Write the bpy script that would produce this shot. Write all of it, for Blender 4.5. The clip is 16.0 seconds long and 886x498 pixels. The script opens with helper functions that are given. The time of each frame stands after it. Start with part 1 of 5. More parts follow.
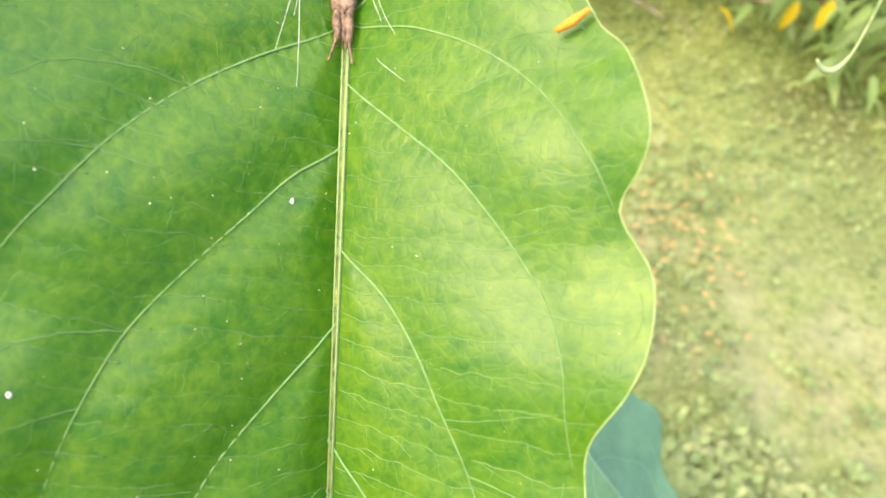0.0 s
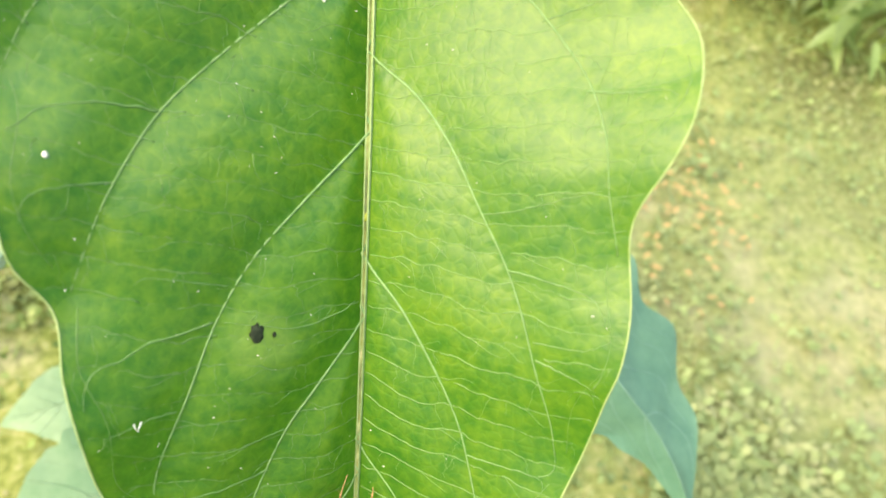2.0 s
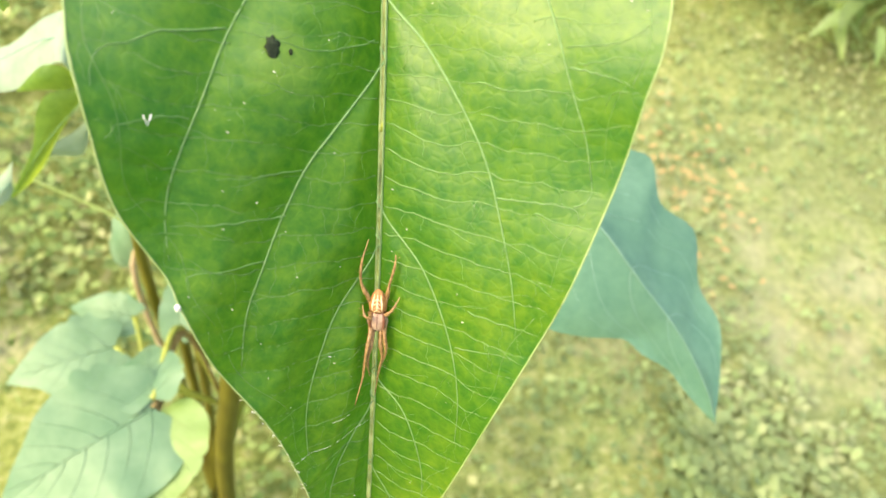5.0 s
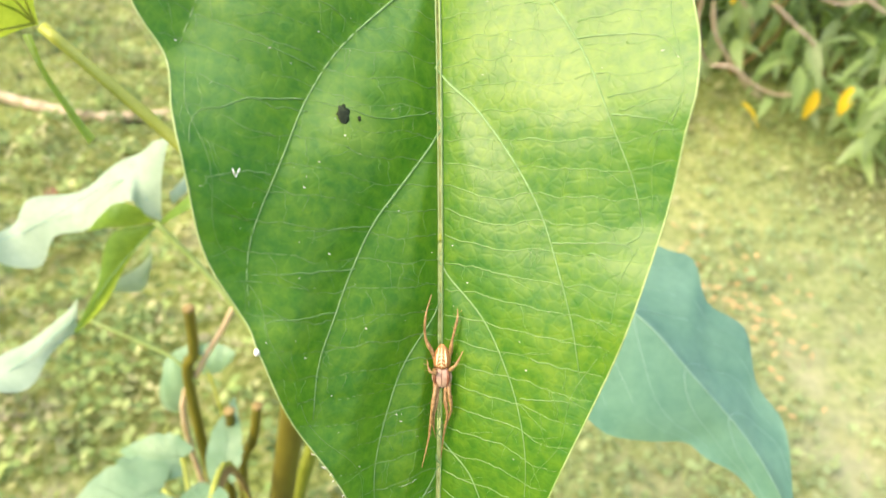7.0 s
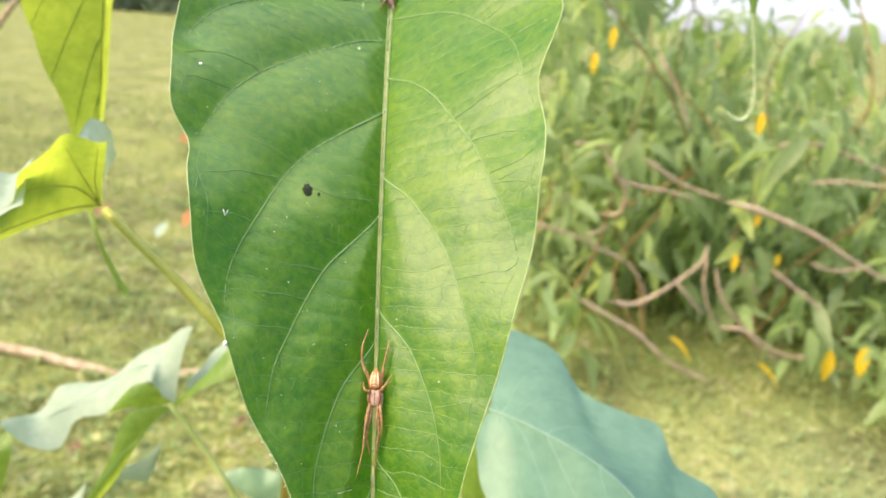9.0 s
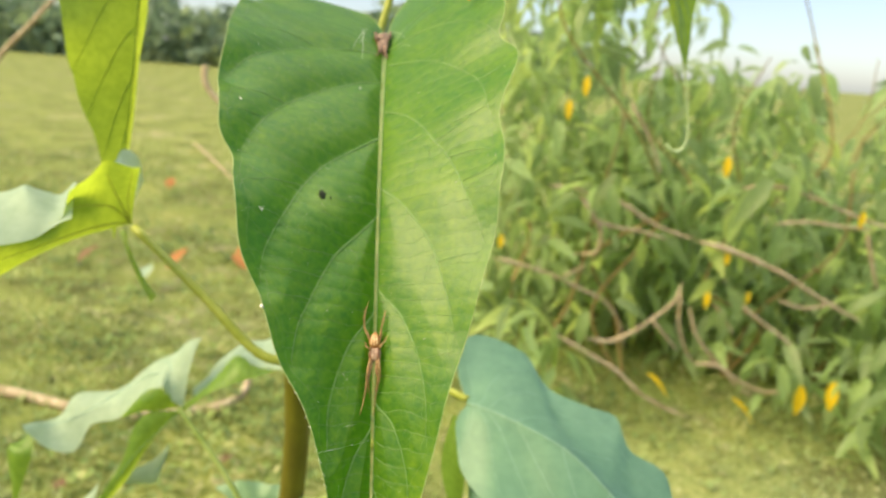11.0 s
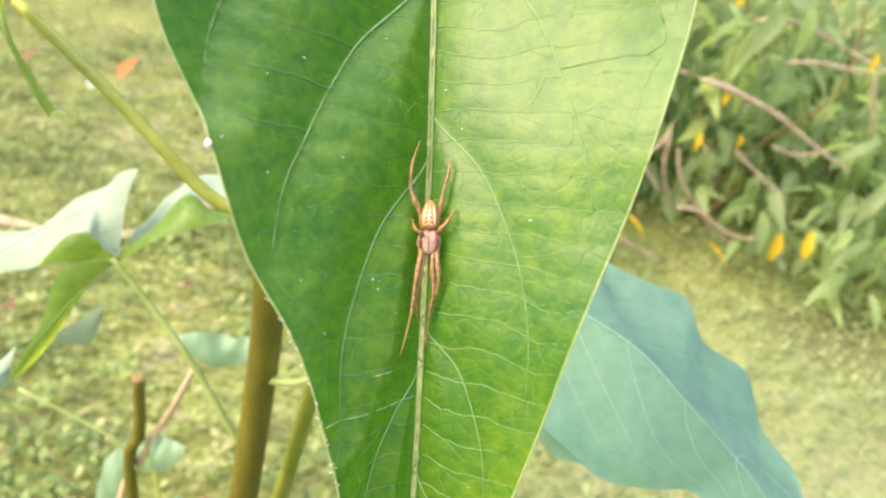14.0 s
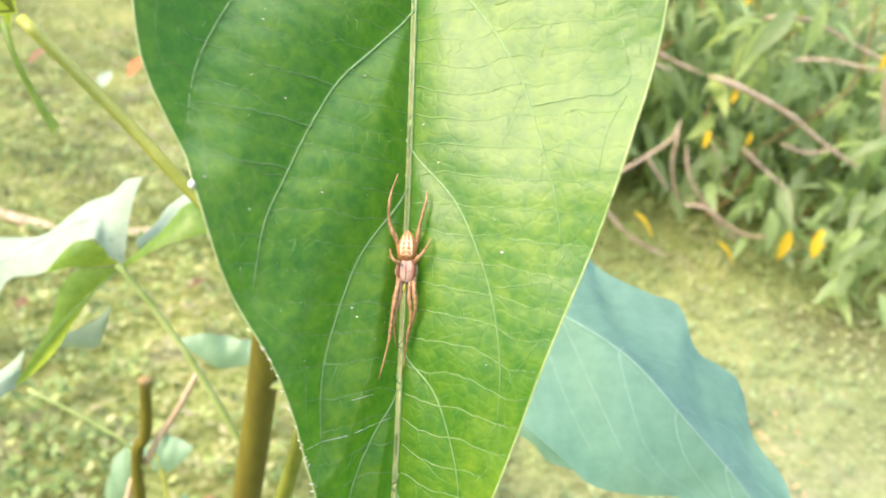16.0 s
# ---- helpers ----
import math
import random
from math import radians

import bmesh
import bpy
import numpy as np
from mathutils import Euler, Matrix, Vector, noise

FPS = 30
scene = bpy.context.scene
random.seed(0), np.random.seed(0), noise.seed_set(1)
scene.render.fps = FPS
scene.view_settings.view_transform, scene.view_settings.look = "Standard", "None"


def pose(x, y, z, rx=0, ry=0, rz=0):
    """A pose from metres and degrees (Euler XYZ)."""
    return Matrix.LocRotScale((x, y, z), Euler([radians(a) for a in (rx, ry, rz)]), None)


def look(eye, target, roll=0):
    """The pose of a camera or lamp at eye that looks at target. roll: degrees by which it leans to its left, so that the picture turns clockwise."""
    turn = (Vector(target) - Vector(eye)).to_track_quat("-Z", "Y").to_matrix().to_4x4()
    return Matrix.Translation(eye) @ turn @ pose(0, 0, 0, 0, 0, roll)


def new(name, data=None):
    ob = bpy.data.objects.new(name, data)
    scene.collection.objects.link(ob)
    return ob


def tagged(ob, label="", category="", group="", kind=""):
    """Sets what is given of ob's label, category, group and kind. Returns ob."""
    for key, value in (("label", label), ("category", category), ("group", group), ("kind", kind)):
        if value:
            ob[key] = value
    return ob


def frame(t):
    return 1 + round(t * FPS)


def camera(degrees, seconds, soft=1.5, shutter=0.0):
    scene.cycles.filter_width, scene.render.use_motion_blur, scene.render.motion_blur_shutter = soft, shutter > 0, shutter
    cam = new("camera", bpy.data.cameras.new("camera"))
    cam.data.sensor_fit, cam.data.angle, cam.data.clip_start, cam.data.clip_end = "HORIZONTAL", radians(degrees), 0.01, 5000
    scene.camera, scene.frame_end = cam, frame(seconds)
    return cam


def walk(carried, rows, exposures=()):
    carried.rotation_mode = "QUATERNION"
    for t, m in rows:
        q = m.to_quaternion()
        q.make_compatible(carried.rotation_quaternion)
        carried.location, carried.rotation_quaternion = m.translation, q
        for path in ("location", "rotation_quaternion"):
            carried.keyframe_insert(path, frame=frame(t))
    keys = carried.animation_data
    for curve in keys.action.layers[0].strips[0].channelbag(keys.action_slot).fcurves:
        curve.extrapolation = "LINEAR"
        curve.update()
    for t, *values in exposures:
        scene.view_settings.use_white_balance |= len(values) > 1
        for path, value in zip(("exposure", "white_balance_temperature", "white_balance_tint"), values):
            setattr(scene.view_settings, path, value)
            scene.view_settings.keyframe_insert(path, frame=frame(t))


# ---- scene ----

# ---- camera ----
cam = camera(63.2, 16.0, soft=1.6)
cam.data.dof.use_dof = True
cam.data.dof.focus_distance = 0.145
cam.data.dof.aperture_fstop = 20.5

PATH = [
    (0, (-0.0036, -0.0152, 0.9474), (0.0772, 0.6065, 0.1683), 16.03),
    (0.5, (-0.0050, -0.0222, 0.9446), (0.0765, 0.5971, 0.1636), 16.00),
    (1, (-0.0076, -0.0263, 0.9381), (0.0767, 0.5898, 0.1549), 15.96),
    (1.5, (-0.0068, -0.0319, 0.9323), (0.0807, 0.5819, 0.1476), 16.29),
    (2, (-0.0042, -0.0386, 0.9262), (0.0815, 0.5664, 0.1346), 16.03),
    (2.5, (-0.0051, -0.0443, 0.9170), (0.0867, 0.5555, 0.1221), 16.44),
    (3, (-0.0011, -0.0512, 0.9100), (0.0917, 0.5437, 0.1116), 16.45),
    (3.5, (0.0000, -0.0572, 0.9049), (0.0923, 0.5322, 0.1023), 16.66),
    (5.8, (0.0006, -0.0783, 0.8874), (0.0607, 0.5861, 0.1424), 12.31),
    (6, (0.0005, -0.0808, 0.8862), (0.0560, 0.5981, 0.1541), 11.95),
    (6.5, (0.0052, -0.0912, 0.8811), (0.0381, 0.6312, 0.1903), 9.89),
    (7, (-0.0013, -0.0888, 0.8845), (-0.0067, 0.6762, 0.2405), 6.33),
    (7.5, (0.0105, -0.1129, 0.8667), (-0.0187, 0.7084, 0.2971), 6.51),
    (8, (0.0165, -0.1175, 0.8652), (-0.0313, 0.7611, 0.3900), 6.34),
    (8.5, (0.0237, -0.1333, 0.8582), (-0.0420, 0.7788, 0.4535), 4.55),
    (9, (0.0277, -0.1466, 0.8649), (-0.0605, 0.7986, 0.5506), 3.98),
    (9.5, (0.0306, -0.1643, 0.8652), (-0.0620, 0.7919, 0.5876), 4.56),
    (11.8, (0.0333, -0.2097, 0.8625), (-0.0274, 0.7566, 0.6121), 4.00),
    (12, (0.0320, -0.2114, 0.8537), (-0.0279, 0.7424, 0.5593), 4.10),
    (12.5, (0.0227, -0.1919, 0.8521), (-0.0309, 0.7322, 0.4737), 4.96),
    (13, (0.0164, -0.1607, 0.8445), (0.0039, 0.7467, 0.4244), 6.47),
    (13.5, (0.0104, -0.1226, 0.8234), (0.0153, 0.7748, 0.3822), 7.30),
    (14, (0.0022, -0.1017, 0.8308), (0.0086, 0.7829, 0.3644), 8.45),
    (14.5, (0.0006, -0.1054, 0.8319), (-0.0071, 0.7806, 0.3683), 7.80),
    (15, (0.0022, -0.1043, 0.8339), (0.0029, 0.7775, 0.3624), 8.19),
    (15.5, (0.0065, -0.1072, 0.8328), (0.0055, 0.7728, 0.3577), 8.39),
    (16, (0.0068, -0.1032, 0.8387), (0.0006, 0.7774, 0.3648), 8.13),
]
EXPOSURES = [(0, 0.53, 6150, 17), (3.5, 0.57, 6150, 17), (6, 0.60, 6100, 19), (7.5, 0.66, 5950, 26), (8, 0.68, 5900, 28), (8.5, 0.70, 5850, 32), (9, 0.44, 6000, 30), (9.5, 0.31, 6050, 27), (11.8, 0.07, 6850, 8), (12, 0.09, 6850, 8),
             (12.5, 0.45, 6750, 12), (13, 0.53, 6250, 20), (14, 0.60, 5900, 30), (14.5, 0.73, 5650, 35), (15, 0.82, 5450, 39), (15.5, 0.80, 5500, 36), (16, 0.74, 5650, 32)]
walk(cam, [(t, look(eye, target, roll)) for t, eye, target, roll in PATH], EXPOSURES)

# ---- light ----
SUN_DIR = Vector((-0.68, -0.33, 0.65)).normalized()
world = bpy.data.worlds.new("sky")
scene.world = world
world.use_nodes = True
wn, wl = world.node_tree.nodes, world.node_tree.links
sky = wn.new("ShaderNodeTexSky")
sky.sky_type = "NISHITA"
sky.sun_disc = False
sky.sun_elevation = math.asin(SUN_DIR.z)
sky.sun_rotation = math.atan2(SUN_DIR.x, SUN_DIR.y)
sky.air_density, sky.dust_density, sky.ozone_density = 0.8, 1.0, 1.0
wn["Background"].inputs["Strength"].default_value = 0.15
# thin high cloud over the whole sky, brightest overhead
height = wn.new("ShaderNodeSeparateXYZ")
veil = wn.new("ShaderNodeMapRange")
veil.interpolation_type = "SMOOTHSTEP"
for slot, value in (("From Min", 0.66), ("From Max", 0.95), ("To Min", 1.0), ("To Max", 17.0)):
    veil.inputs[slot].default_value = value
cloud = wn.new("ShaderNodeVectorMath")
cloud.operation = "SCALE"
cloud.inputs[0].default_value = (0.96, 0.98, 0.91)
both = wn.new("ShaderNodeMix")
both.data_type, both.blend_type = "RGBA", "ADD"
both.inputs[0].default_value = 1.0
wl.new(wn.new("ShaderNodeTexCoord").outputs["Generated"], height.inputs[0])
wl.new(height.outputs["Z"], veil.inputs["Value"])
wl.new(sky.outputs[0], both.inputs[6]), wl.new(veil.outputs["Result"], cloud.inputs["Scale"]), wl.new(cloud.outputs[0], both.inputs[7])
wl.new(both.outputs[2], wn["Background"].inputs["Color"])
sun_data = bpy.data.lights.new("sun", "SUN")
sun_data.energy, sun_data.angle, sun_data.color = 5.8, radians(42), (1.0, 0.80, 0.42)
sun = new("sun", sun_data)
sun.matrix_world = look((0, 0, 5), Vector((0, 0, 5)) - SUN_DIR)


# ---- materials ----
def nodes_of(name):
    m = bpy.data.materials.new(name)
    m.use_nodes = True
    nt = m.node_tree
    return m, nt, nt.nodes["Principled BSDF"], nt.nodes["Material Output"]


def noise_node(nt, scale, detail=4.0, coords="Object", rough=0.55):
    tc = nt.nodes.new("ShaderNodeTexCoord")
    n = nt.nodes.new("ShaderNodeTexNoise")
    n.inputs["Scale"].default_value, n.inputs["Detail"].default_value = scale, detail
    n.inputs["Roughness"].default_value = rough
    nt.links.new(tc.outputs[coords], n.inputs["Vector"])
    return n


def ramp(nt, source, stops):
    r = nt.nodes.new("ShaderNodeValToRGB")
    while len(r.color_ramp.elements) < len(stops):
        r.color_ramp.elements.new(0.5)
    for e, (pos, col) in zip(r.color_ramp.elements, stops):
        e.position, e.color = pos, (*col, 1)
    nt.links.new(source, r.inputs[0])
    return r


def mix(nt, kind, fac, a, b):
    m = nt.nodes.new("ShaderNodeMix")
    m.data_type, m.blend_type = "RGBA", kind
    for value, slot in ((fac, 0), (a, 6), (b, 7)):
        if isinstance(value, (int, float)):
            m.inputs[slot].default_value = value
        elif isinstance(value, tuple):
            m.inputs[slot].default_value = (*value, 1)
        else:
            nt.links.new(value, m.inputs[slot])
    return m.outputs[2]


def bump(nt, height, strength, distance):
    b = nt.nodes.new("ShaderNodeBump")
    b.inputs["Strength"].default_value, b.inputs["Distance"].default_value = strength, distance
    nt.links.new(height, b.inputs["Height"])
    return b.outputs[0]


def leaf_material(name, deep, light, through_col, translucent=0.45, rough=0.42, spec=0.5, mottle=260.0, wax=0.0, blotch=None, vary=0.0, relief=0.5, fleck=0.0):
    """A leaf: mottled reflecting side, light that comes through, and a waxy gloss."""
    m, nt, p, out = nodes_of(name)
    big = noise_node(nt, mottle * 0.16, 3)
    fine = noise_node(nt, mottle, 4, rough=0.65)
    tone = mix(nt, "MIX", 0.68, big.outputs["Fac"], fine.outputs["Fac"])
    edge = 0.012 if fleck else 0.0
    col = ramp(nt, tone, [(0.34 + edge, deep), (0.66 - edge, light)]).outputs[0]
    thr = mix(nt, "MULTIPLY", 0.7, through_col, ramp(nt, tone, [(0.34, (0.55, 0.62, 0.5)), (0.62, (1, 1, 1))]).outputs[0])
    if vary:
        rnd = nt.nodes.new("ShaderNodeNewGeometry").outputs["Random Per Island"]
        obj = nt.nodes.new("ShaderNodeObjectInfo").outputs["Random"]
        add = nt.nodes.new("ShaderNodeMath")
        add.operation = "ADD"
        wrap = nt.nodes.new("ShaderNodeMath")
        wrap.operation = "FRACT"
        nt.links.new(rnd, add.inputs[0]), nt.links.new(obj, add.inputs[1]), nt.links.new(add.outputs[0], wrap.inputs[0])
        shade = ramp(nt, wrap.outputs[0], [(0.0, (1 - vary, 1 - vary, 1 - vary)), (0.75, (1, 1, 1)), (1.0, (1.3, 1.15, 0.8))]).outputs[0]
        col, thr = mix(nt, "MULTIPLY", 1.0, col, shade), mix(nt, "MULTIPLY", 1.0, thr, shade)
    if fleck:
        # yellower and deeper-green clouds, centimetres wide
        cloud = noise_node(nt, 34, 4, rough=0.6)
        col = mix(nt, "MULTIPLY", 1.0, col, ramp(nt, cloud.outputs["Fac"], [(0.34, (0.86, 0.94, 0.86)), (0.5, (1, 1, 1)), (0.64, (1.25, 1.10, 1.0))]).outputs[0])
    if blotch:
        place, radius, tint = blotch
        tc = nt.nodes.new("ShaderNodeTexCoord")
        warp = noise_node(nt, 220, 3)
        sub = nt.nodes.new("ShaderNodeVectorMath")
        sub.operation = "DISTANCE"
        nt.links.new(tc.outputs["Object"], sub.inputs[0])
        sub.inputs[1].default_value = place
        wob = nt.nodes.new("ShaderNodeMath")
        wob.operation = "MULTIPLY_ADD"
        nt.links.new(warp.outputs["Fac"], wob.inputs[0])
        wob.inputs[1].default_value = -radius
        nt.links.new(sub.outputs["Value"], wob.inputs[2])
        mask = ramp(nt, wob.outputs[0], [(0.0, (0.42, 0.42, 0.42)), (radius * 0.75, (0, 0, 0))]).outputs[0]
        col = mix(nt, "MIX", mask, col, tint)
    nt.links.new(col, p.inputs["Base Color"])
    p.inputs["Coat Weight"].default_value, p.inputs["Coat Roughness"].default_value = (0.36 if fleck else 0.0), 0.30
    p.inputs["Roughness"].default_value = rough
    p.inputs["Specular IOR Level"].default_value = spec
    if wax:
        p.inputs["Sheen Weight"].default_value = wax
        p.inputs["Sheen Roughness"].default_value = 0.5
        p.inputs["Sheen Tint"].default_value = (0.85, 0.95, 1.0, 1)
    vor = nt.nodes.new("ShaderNodeTexVoronoi")
    vor.feature = "DISTANCE_TO_EDGE"
    vor.inputs["Scale"].default_value = mottle * 1.1
    nt.links.new(nt.nodes.new("ShaderNodeTexCoord").outputs["Object"], vor.inputs["Vector"])
    net = ramp(nt, vor.outputs["Distance"], [(0.0, (0, 0, 0)), (0.16, (1, 1, 1))]).outputs[0]
    if fleck:
        tinted = mix(nt, "MULTIPLY", 1.0, col, ramp(nt, vor.outputs["Distance"], [(0.0, (1.16, 1.10, 1.15)), (0.10, (1, 1, 1)), (0.6, (0.96, 0.97, 0.96))]).outputs[0])
        nt.links.new(tinted, p.inputs["Base Color"])
    height = mix(nt, "MIX", 0.45, net, fine.outputs["Color"])
    nrm = bump(nt, height, relief, 0.0004)
    nt.links.new(nrm, p.inputs["Normal"])
    tr = nt.nodes.new("ShaderNodeBsdfTranslucent")
    nt.links.new(thr, tr.inputs["Color"])
    ms = nt.nodes.new("ShaderNodeMixShader")
    ms.inputs[0].default_value = translucent
    nt.links.new(p.outputs[0], ms.inputs[1]), nt.links.new(tr.outputs[0], ms.inputs[2])
    nt.links.new(ms.outputs[0], out.inputs["Surface"])
    return m


def plain_material(name, dark, pale, scale, rough=0.6, relief=0.4, depth=0.0005, spec=0.4, stretch=None, coat=0.0):
    m, nt, p, out = nodes_of(name)
    n = noise_node(nt, scale, 5, rough=0.65)
    if stretch:
        mp = nt.nodes.new("ShaderNodeMapping")
        mp.inputs["Scale"].default_value = stretch
        nt.links.new(nt.nodes.new("ShaderNodeTexCoord").outputs["Object"], mp.inputs["Vector"])
        nt.links.new(mp.outputs[0], n.inputs["Vector"])
    col = ramp(nt, n.outputs["Fac"], [(0.33, dark), (0.66, pale)]).outputs[0]
    nt.links.new(col, p.inputs["Base Color"])
    p.inputs["Roughness"].default_value, p.inputs["Specular IOR Level"].default_value = rough, spec
    p.inputs["Coat Weight"].default_value, p.inputs["Coat Roughness"].default_value = coat, 0.30
    nt.links.new(bump(nt, n.outputs["Fac"], relief, depth), p.inputs["Normal"])
    return m


def ground_material():
    m, nt, p, out = nodes_of("lawn")
    big, mid, fine = noise_node(nt, 1.3, 3), noise_node(nt, 9, 4), noise_node(nt, 70, 5)
    soil = ramp(nt, mid.outputs["Fac"], [(0.35, (0.27, 0.22, 0.16)), (0.65, (0.40, 0.34, 0.28))]).outputs[0]
    turf = ramp(nt, fine.outputs["Fac"], [(0.3, (0.085, 0.11, 0.022)), (0.5, (0.205, 0.24, 0.06)), (0.72, (0.36, 0.35, 0.16))]).outputs[0]
    both = mix(nt, "MIX", 0.5, big.outputs["Fac"], mid.outputs["Fac"])
    # a worn, sandy stretch beside the plant
    gap = nt.nodes.new("ShaderNodeVectorMath")
    gap.operation = "DISTANCE"
    nt.links.new(nt.nodes.new("ShaderNodeTexCoord").outputs["Object"], gap.inputs[0])
    gap.inputs[1].default_value = (0.75, 0.75, 0)
    worn = ramp(nt, gap.outputs["Value"], [(0.15, (0.08, 0.08, 0.08)), (0.6, (0, 0, 0))]).outputs[0]
    where = ramp(nt, mix(nt, "ADD", 1.0, both, worn), [(0.53, (0, 0, 0)), (0.66, (0.45, 0.45, 0.45))]).outputs[0]
    wide = noise_node(nt, 2.6, 5, rough=0.65)
    tone = ramp(nt, wide.outputs["Fac"], [(0.34, (0.52, 0.50, 0.50)), (0.5, (0.82, 0.86, 0.8)), (0.66, (1.05, 1.0, 0.95))]).outputs[0]
    bare = ramp(nt, gap.outputs["Value"], [(0.3, (0.35, 0.35, 0.35)), (1.0, (0, 0, 0))]).outputs[0]
    lawn = mix(nt, "MIX", bare, mix(nt, "MULTIPLY", 1.0, mix(nt, "MIX", where, turf, soil), tone), (0.245, 0.285, 0.145))
    nt.links.new(lawn, p.inputs["Base Color"])
    p.inputs["Roughness"].default_value = 0.95
    p.inputs["Specular IOR Level"].default_value = 0.15
    nt.links.new(bump(nt, fine.outputs["Fac"], 0.5, 0.01), p.inputs["Normal"])
    return m


def turf_material():
    m, nt, p, out = nodes_of("grass")
    rnd = nt.nodes.new("ShaderNodeNewGeometry").outputs["Random Per Island"]
    patches = ramp(nt, noise_node(nt, 3.5, 4).outputs["Fac"], [(0.35, (0, 0, 0)), (0.68, (1, 1, 1))]).outputs[0]
    rnd = mix(nt, "MIX", 0.5, mix(nt, "MIX", 1.0, (0, 0, 0), rnd), patches)
    col = ramp(nt, rnd, [(0.05, (0.075, 0.15, 0.03)), (0.3, (0.16, 0.25, 0.055)), (0.55, (0.275, 0.36, 0.095)), (0.78, (0.40, 0.39, 0.17)), (1.0, (0.44, 0.38, 0.25))]).outputs[0]
    clumps = noise_node(nt, 11, 4, rough=0.6)
    col = mix(nt, "MULTIPLY", 1.0, col, ramp(nt, clumps.outputs["Fac"], [(0.36, (0.50, 0.50, 0.48)), (0.52, (0.92, 0.92, 0.92)), (0.66, (1.1, 1.08, 1.0))]).outputs[0])
    gap = nt.nodes.new("ShaderNodeVectorMath")
    gap.operation = "DISTANCE"
    nt.links.new(nt.nodes.new("ShaderNodeTexCoord").outputs["Object"], gap.inputs[0])
    gap.inputs[1].default_value = (0.75, 0.75, 0)
    col = mix(nt, "MIX", ramp(nt, gap.outputs["Value"], [(0.3, (0.6, 0.6, 0.6)), (1.0, (0, 0, 0))]).outputs[0], col, (0.275, 0.35, 0.16))
    nt.links.new(col, p.inputs["Base Color"])
    p.inputs["Roughness"].default_value = 0.6
    tr = nt.nodes.new("ShaderNodeBsdfTranslucent")
    nt.links.new(col, tr.inputs["Color"])
    ms = nt.nodes.new("ShaderNodeMixShader")
    ms.inputs[0].default_value = 0.3
    nt.links.new(p.outputs[0], ms.inputs[1]), nt.links.new(tr.outputs[0], ms.inputs[2])
    nt.links.new(ms.outputs[0], out.inputs["Surface"])
    return m


# The big leaf's midrib: a quadratic in the distance a from its base (metres).
def midrib_point(a):
    return Vector((-0.2235 * a * a + 0.1648 * a - 0.0177, 1.8868 * a * a - 0.9771 * a + 0.0978, -1.6937 * a * a - 0.4558 * a + 0.8667))


def midrib_axes(a):
    t = Vector((-0.447 * a + 0.1648, 3.7736 * a - 0.9771, -3.3874 * a - 0.4558)).normalized()
    h = t.cross(Vector((0, 1, 0))).normalized()
    if h.x < 0:
        h = -h
    n = h.cross(t)
    return t, h, (n if n.y < 0 else -n)


def blade_point(a, b, lift=0.0):
    """The place on the big leaf a metres down the midrib and b to its side; its halves stand up like an open book."""
    t, h, n = midrib_axes(a)
    g = radians(39 if b < 0 else 23)
    side = 1 if b > 0 else -1
    out_dir = h * math.cos(g) * side + n * math.sin(g)
    face = n * math.cos(g) - h * math.sin(g) * side
    e = abs(b) / 0.055
    ripple = 0.0016 * e * e * math.sin(a * 210 + (0.6 if b < 0 else 2.2)) + 0.0009 * e * math.sin(a * 95 + side)
    return midrib_point(a) + out_dir * abs(b) + face * (ripple + lift)


M_BLADE = leaf_material("big_leaf_green", (0.024, 0.106, 0.002), (0.092, 0.180, 0.004), (0.10, 0.50, 0.008), 0.20, 0.46, 0.30, 420,
                        blotch=(tuple(blade_point(0.087, -0.019)), 0.006, (0.22, 0.32, 0.05)), relief=0.22, fleck=0.05)
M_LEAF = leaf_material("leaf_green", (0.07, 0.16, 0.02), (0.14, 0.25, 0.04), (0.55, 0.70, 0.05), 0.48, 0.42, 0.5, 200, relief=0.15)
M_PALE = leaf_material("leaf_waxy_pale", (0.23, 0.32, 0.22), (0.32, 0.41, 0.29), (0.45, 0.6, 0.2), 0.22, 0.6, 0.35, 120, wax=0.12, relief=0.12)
M_SOFT = leaf_material("leaf_soft_green", (0.10, 0.21, 0.10), (0.18, 0.29, 0.16), (0.30, 0.45, 0.12), 0.2, 0.5, 0.5, 60, wax=0.1, relief=0.1)
M_YOUNG = leaf_material("leaf_young_green", (0.17, 0.27, 0.06), (0.24, 0.34, 0.11), (0.4, 0.6, 0.1), 0.2, 0.5, 0.5, 60, wax=0.1, relief=0.1)
M_BLUE = leaf_material("leaf_waxy_blue", (0.085, 0.205, 0.130), (0.135, 0.275, 0.175), (0.26, 0.42, 0.12), 0.20, 0.45, 0.5, 120, wax=0.05, relief=0.12)
M_BUSH = leaf_material("shrub_leaf_green", (0.19, 0.29, 0.095), (0.35, 0.475, 0.19), (0.64, 0.83, 0.32), 0.5, 0.42, 0.5, 90, vary=0.4, relief=0.2)
M_YELLOW = leaf_material("leaf_yellow", (0.76, 0.50, 0.01), (0.88, 0.64, 0.02), (0.88, 0.6, 0.02), 0.4, 0.5, 0.4, 90)
M_DEAD = leaf_material("leaf_dead", (0.13, 0.075, 0.035), (0.26, 0.16, 0.08), (0.2, 0.1, 0.05), 0.2, 0.7, 0.3, 90)
M_STRAW = leaf_material("leaf_straw", (0.40, 0.27, 0.11), (0.54, 0.39, 0.19), (0.5, 0.3, 0.1), 0.2, 0.7, 0.3, 90)
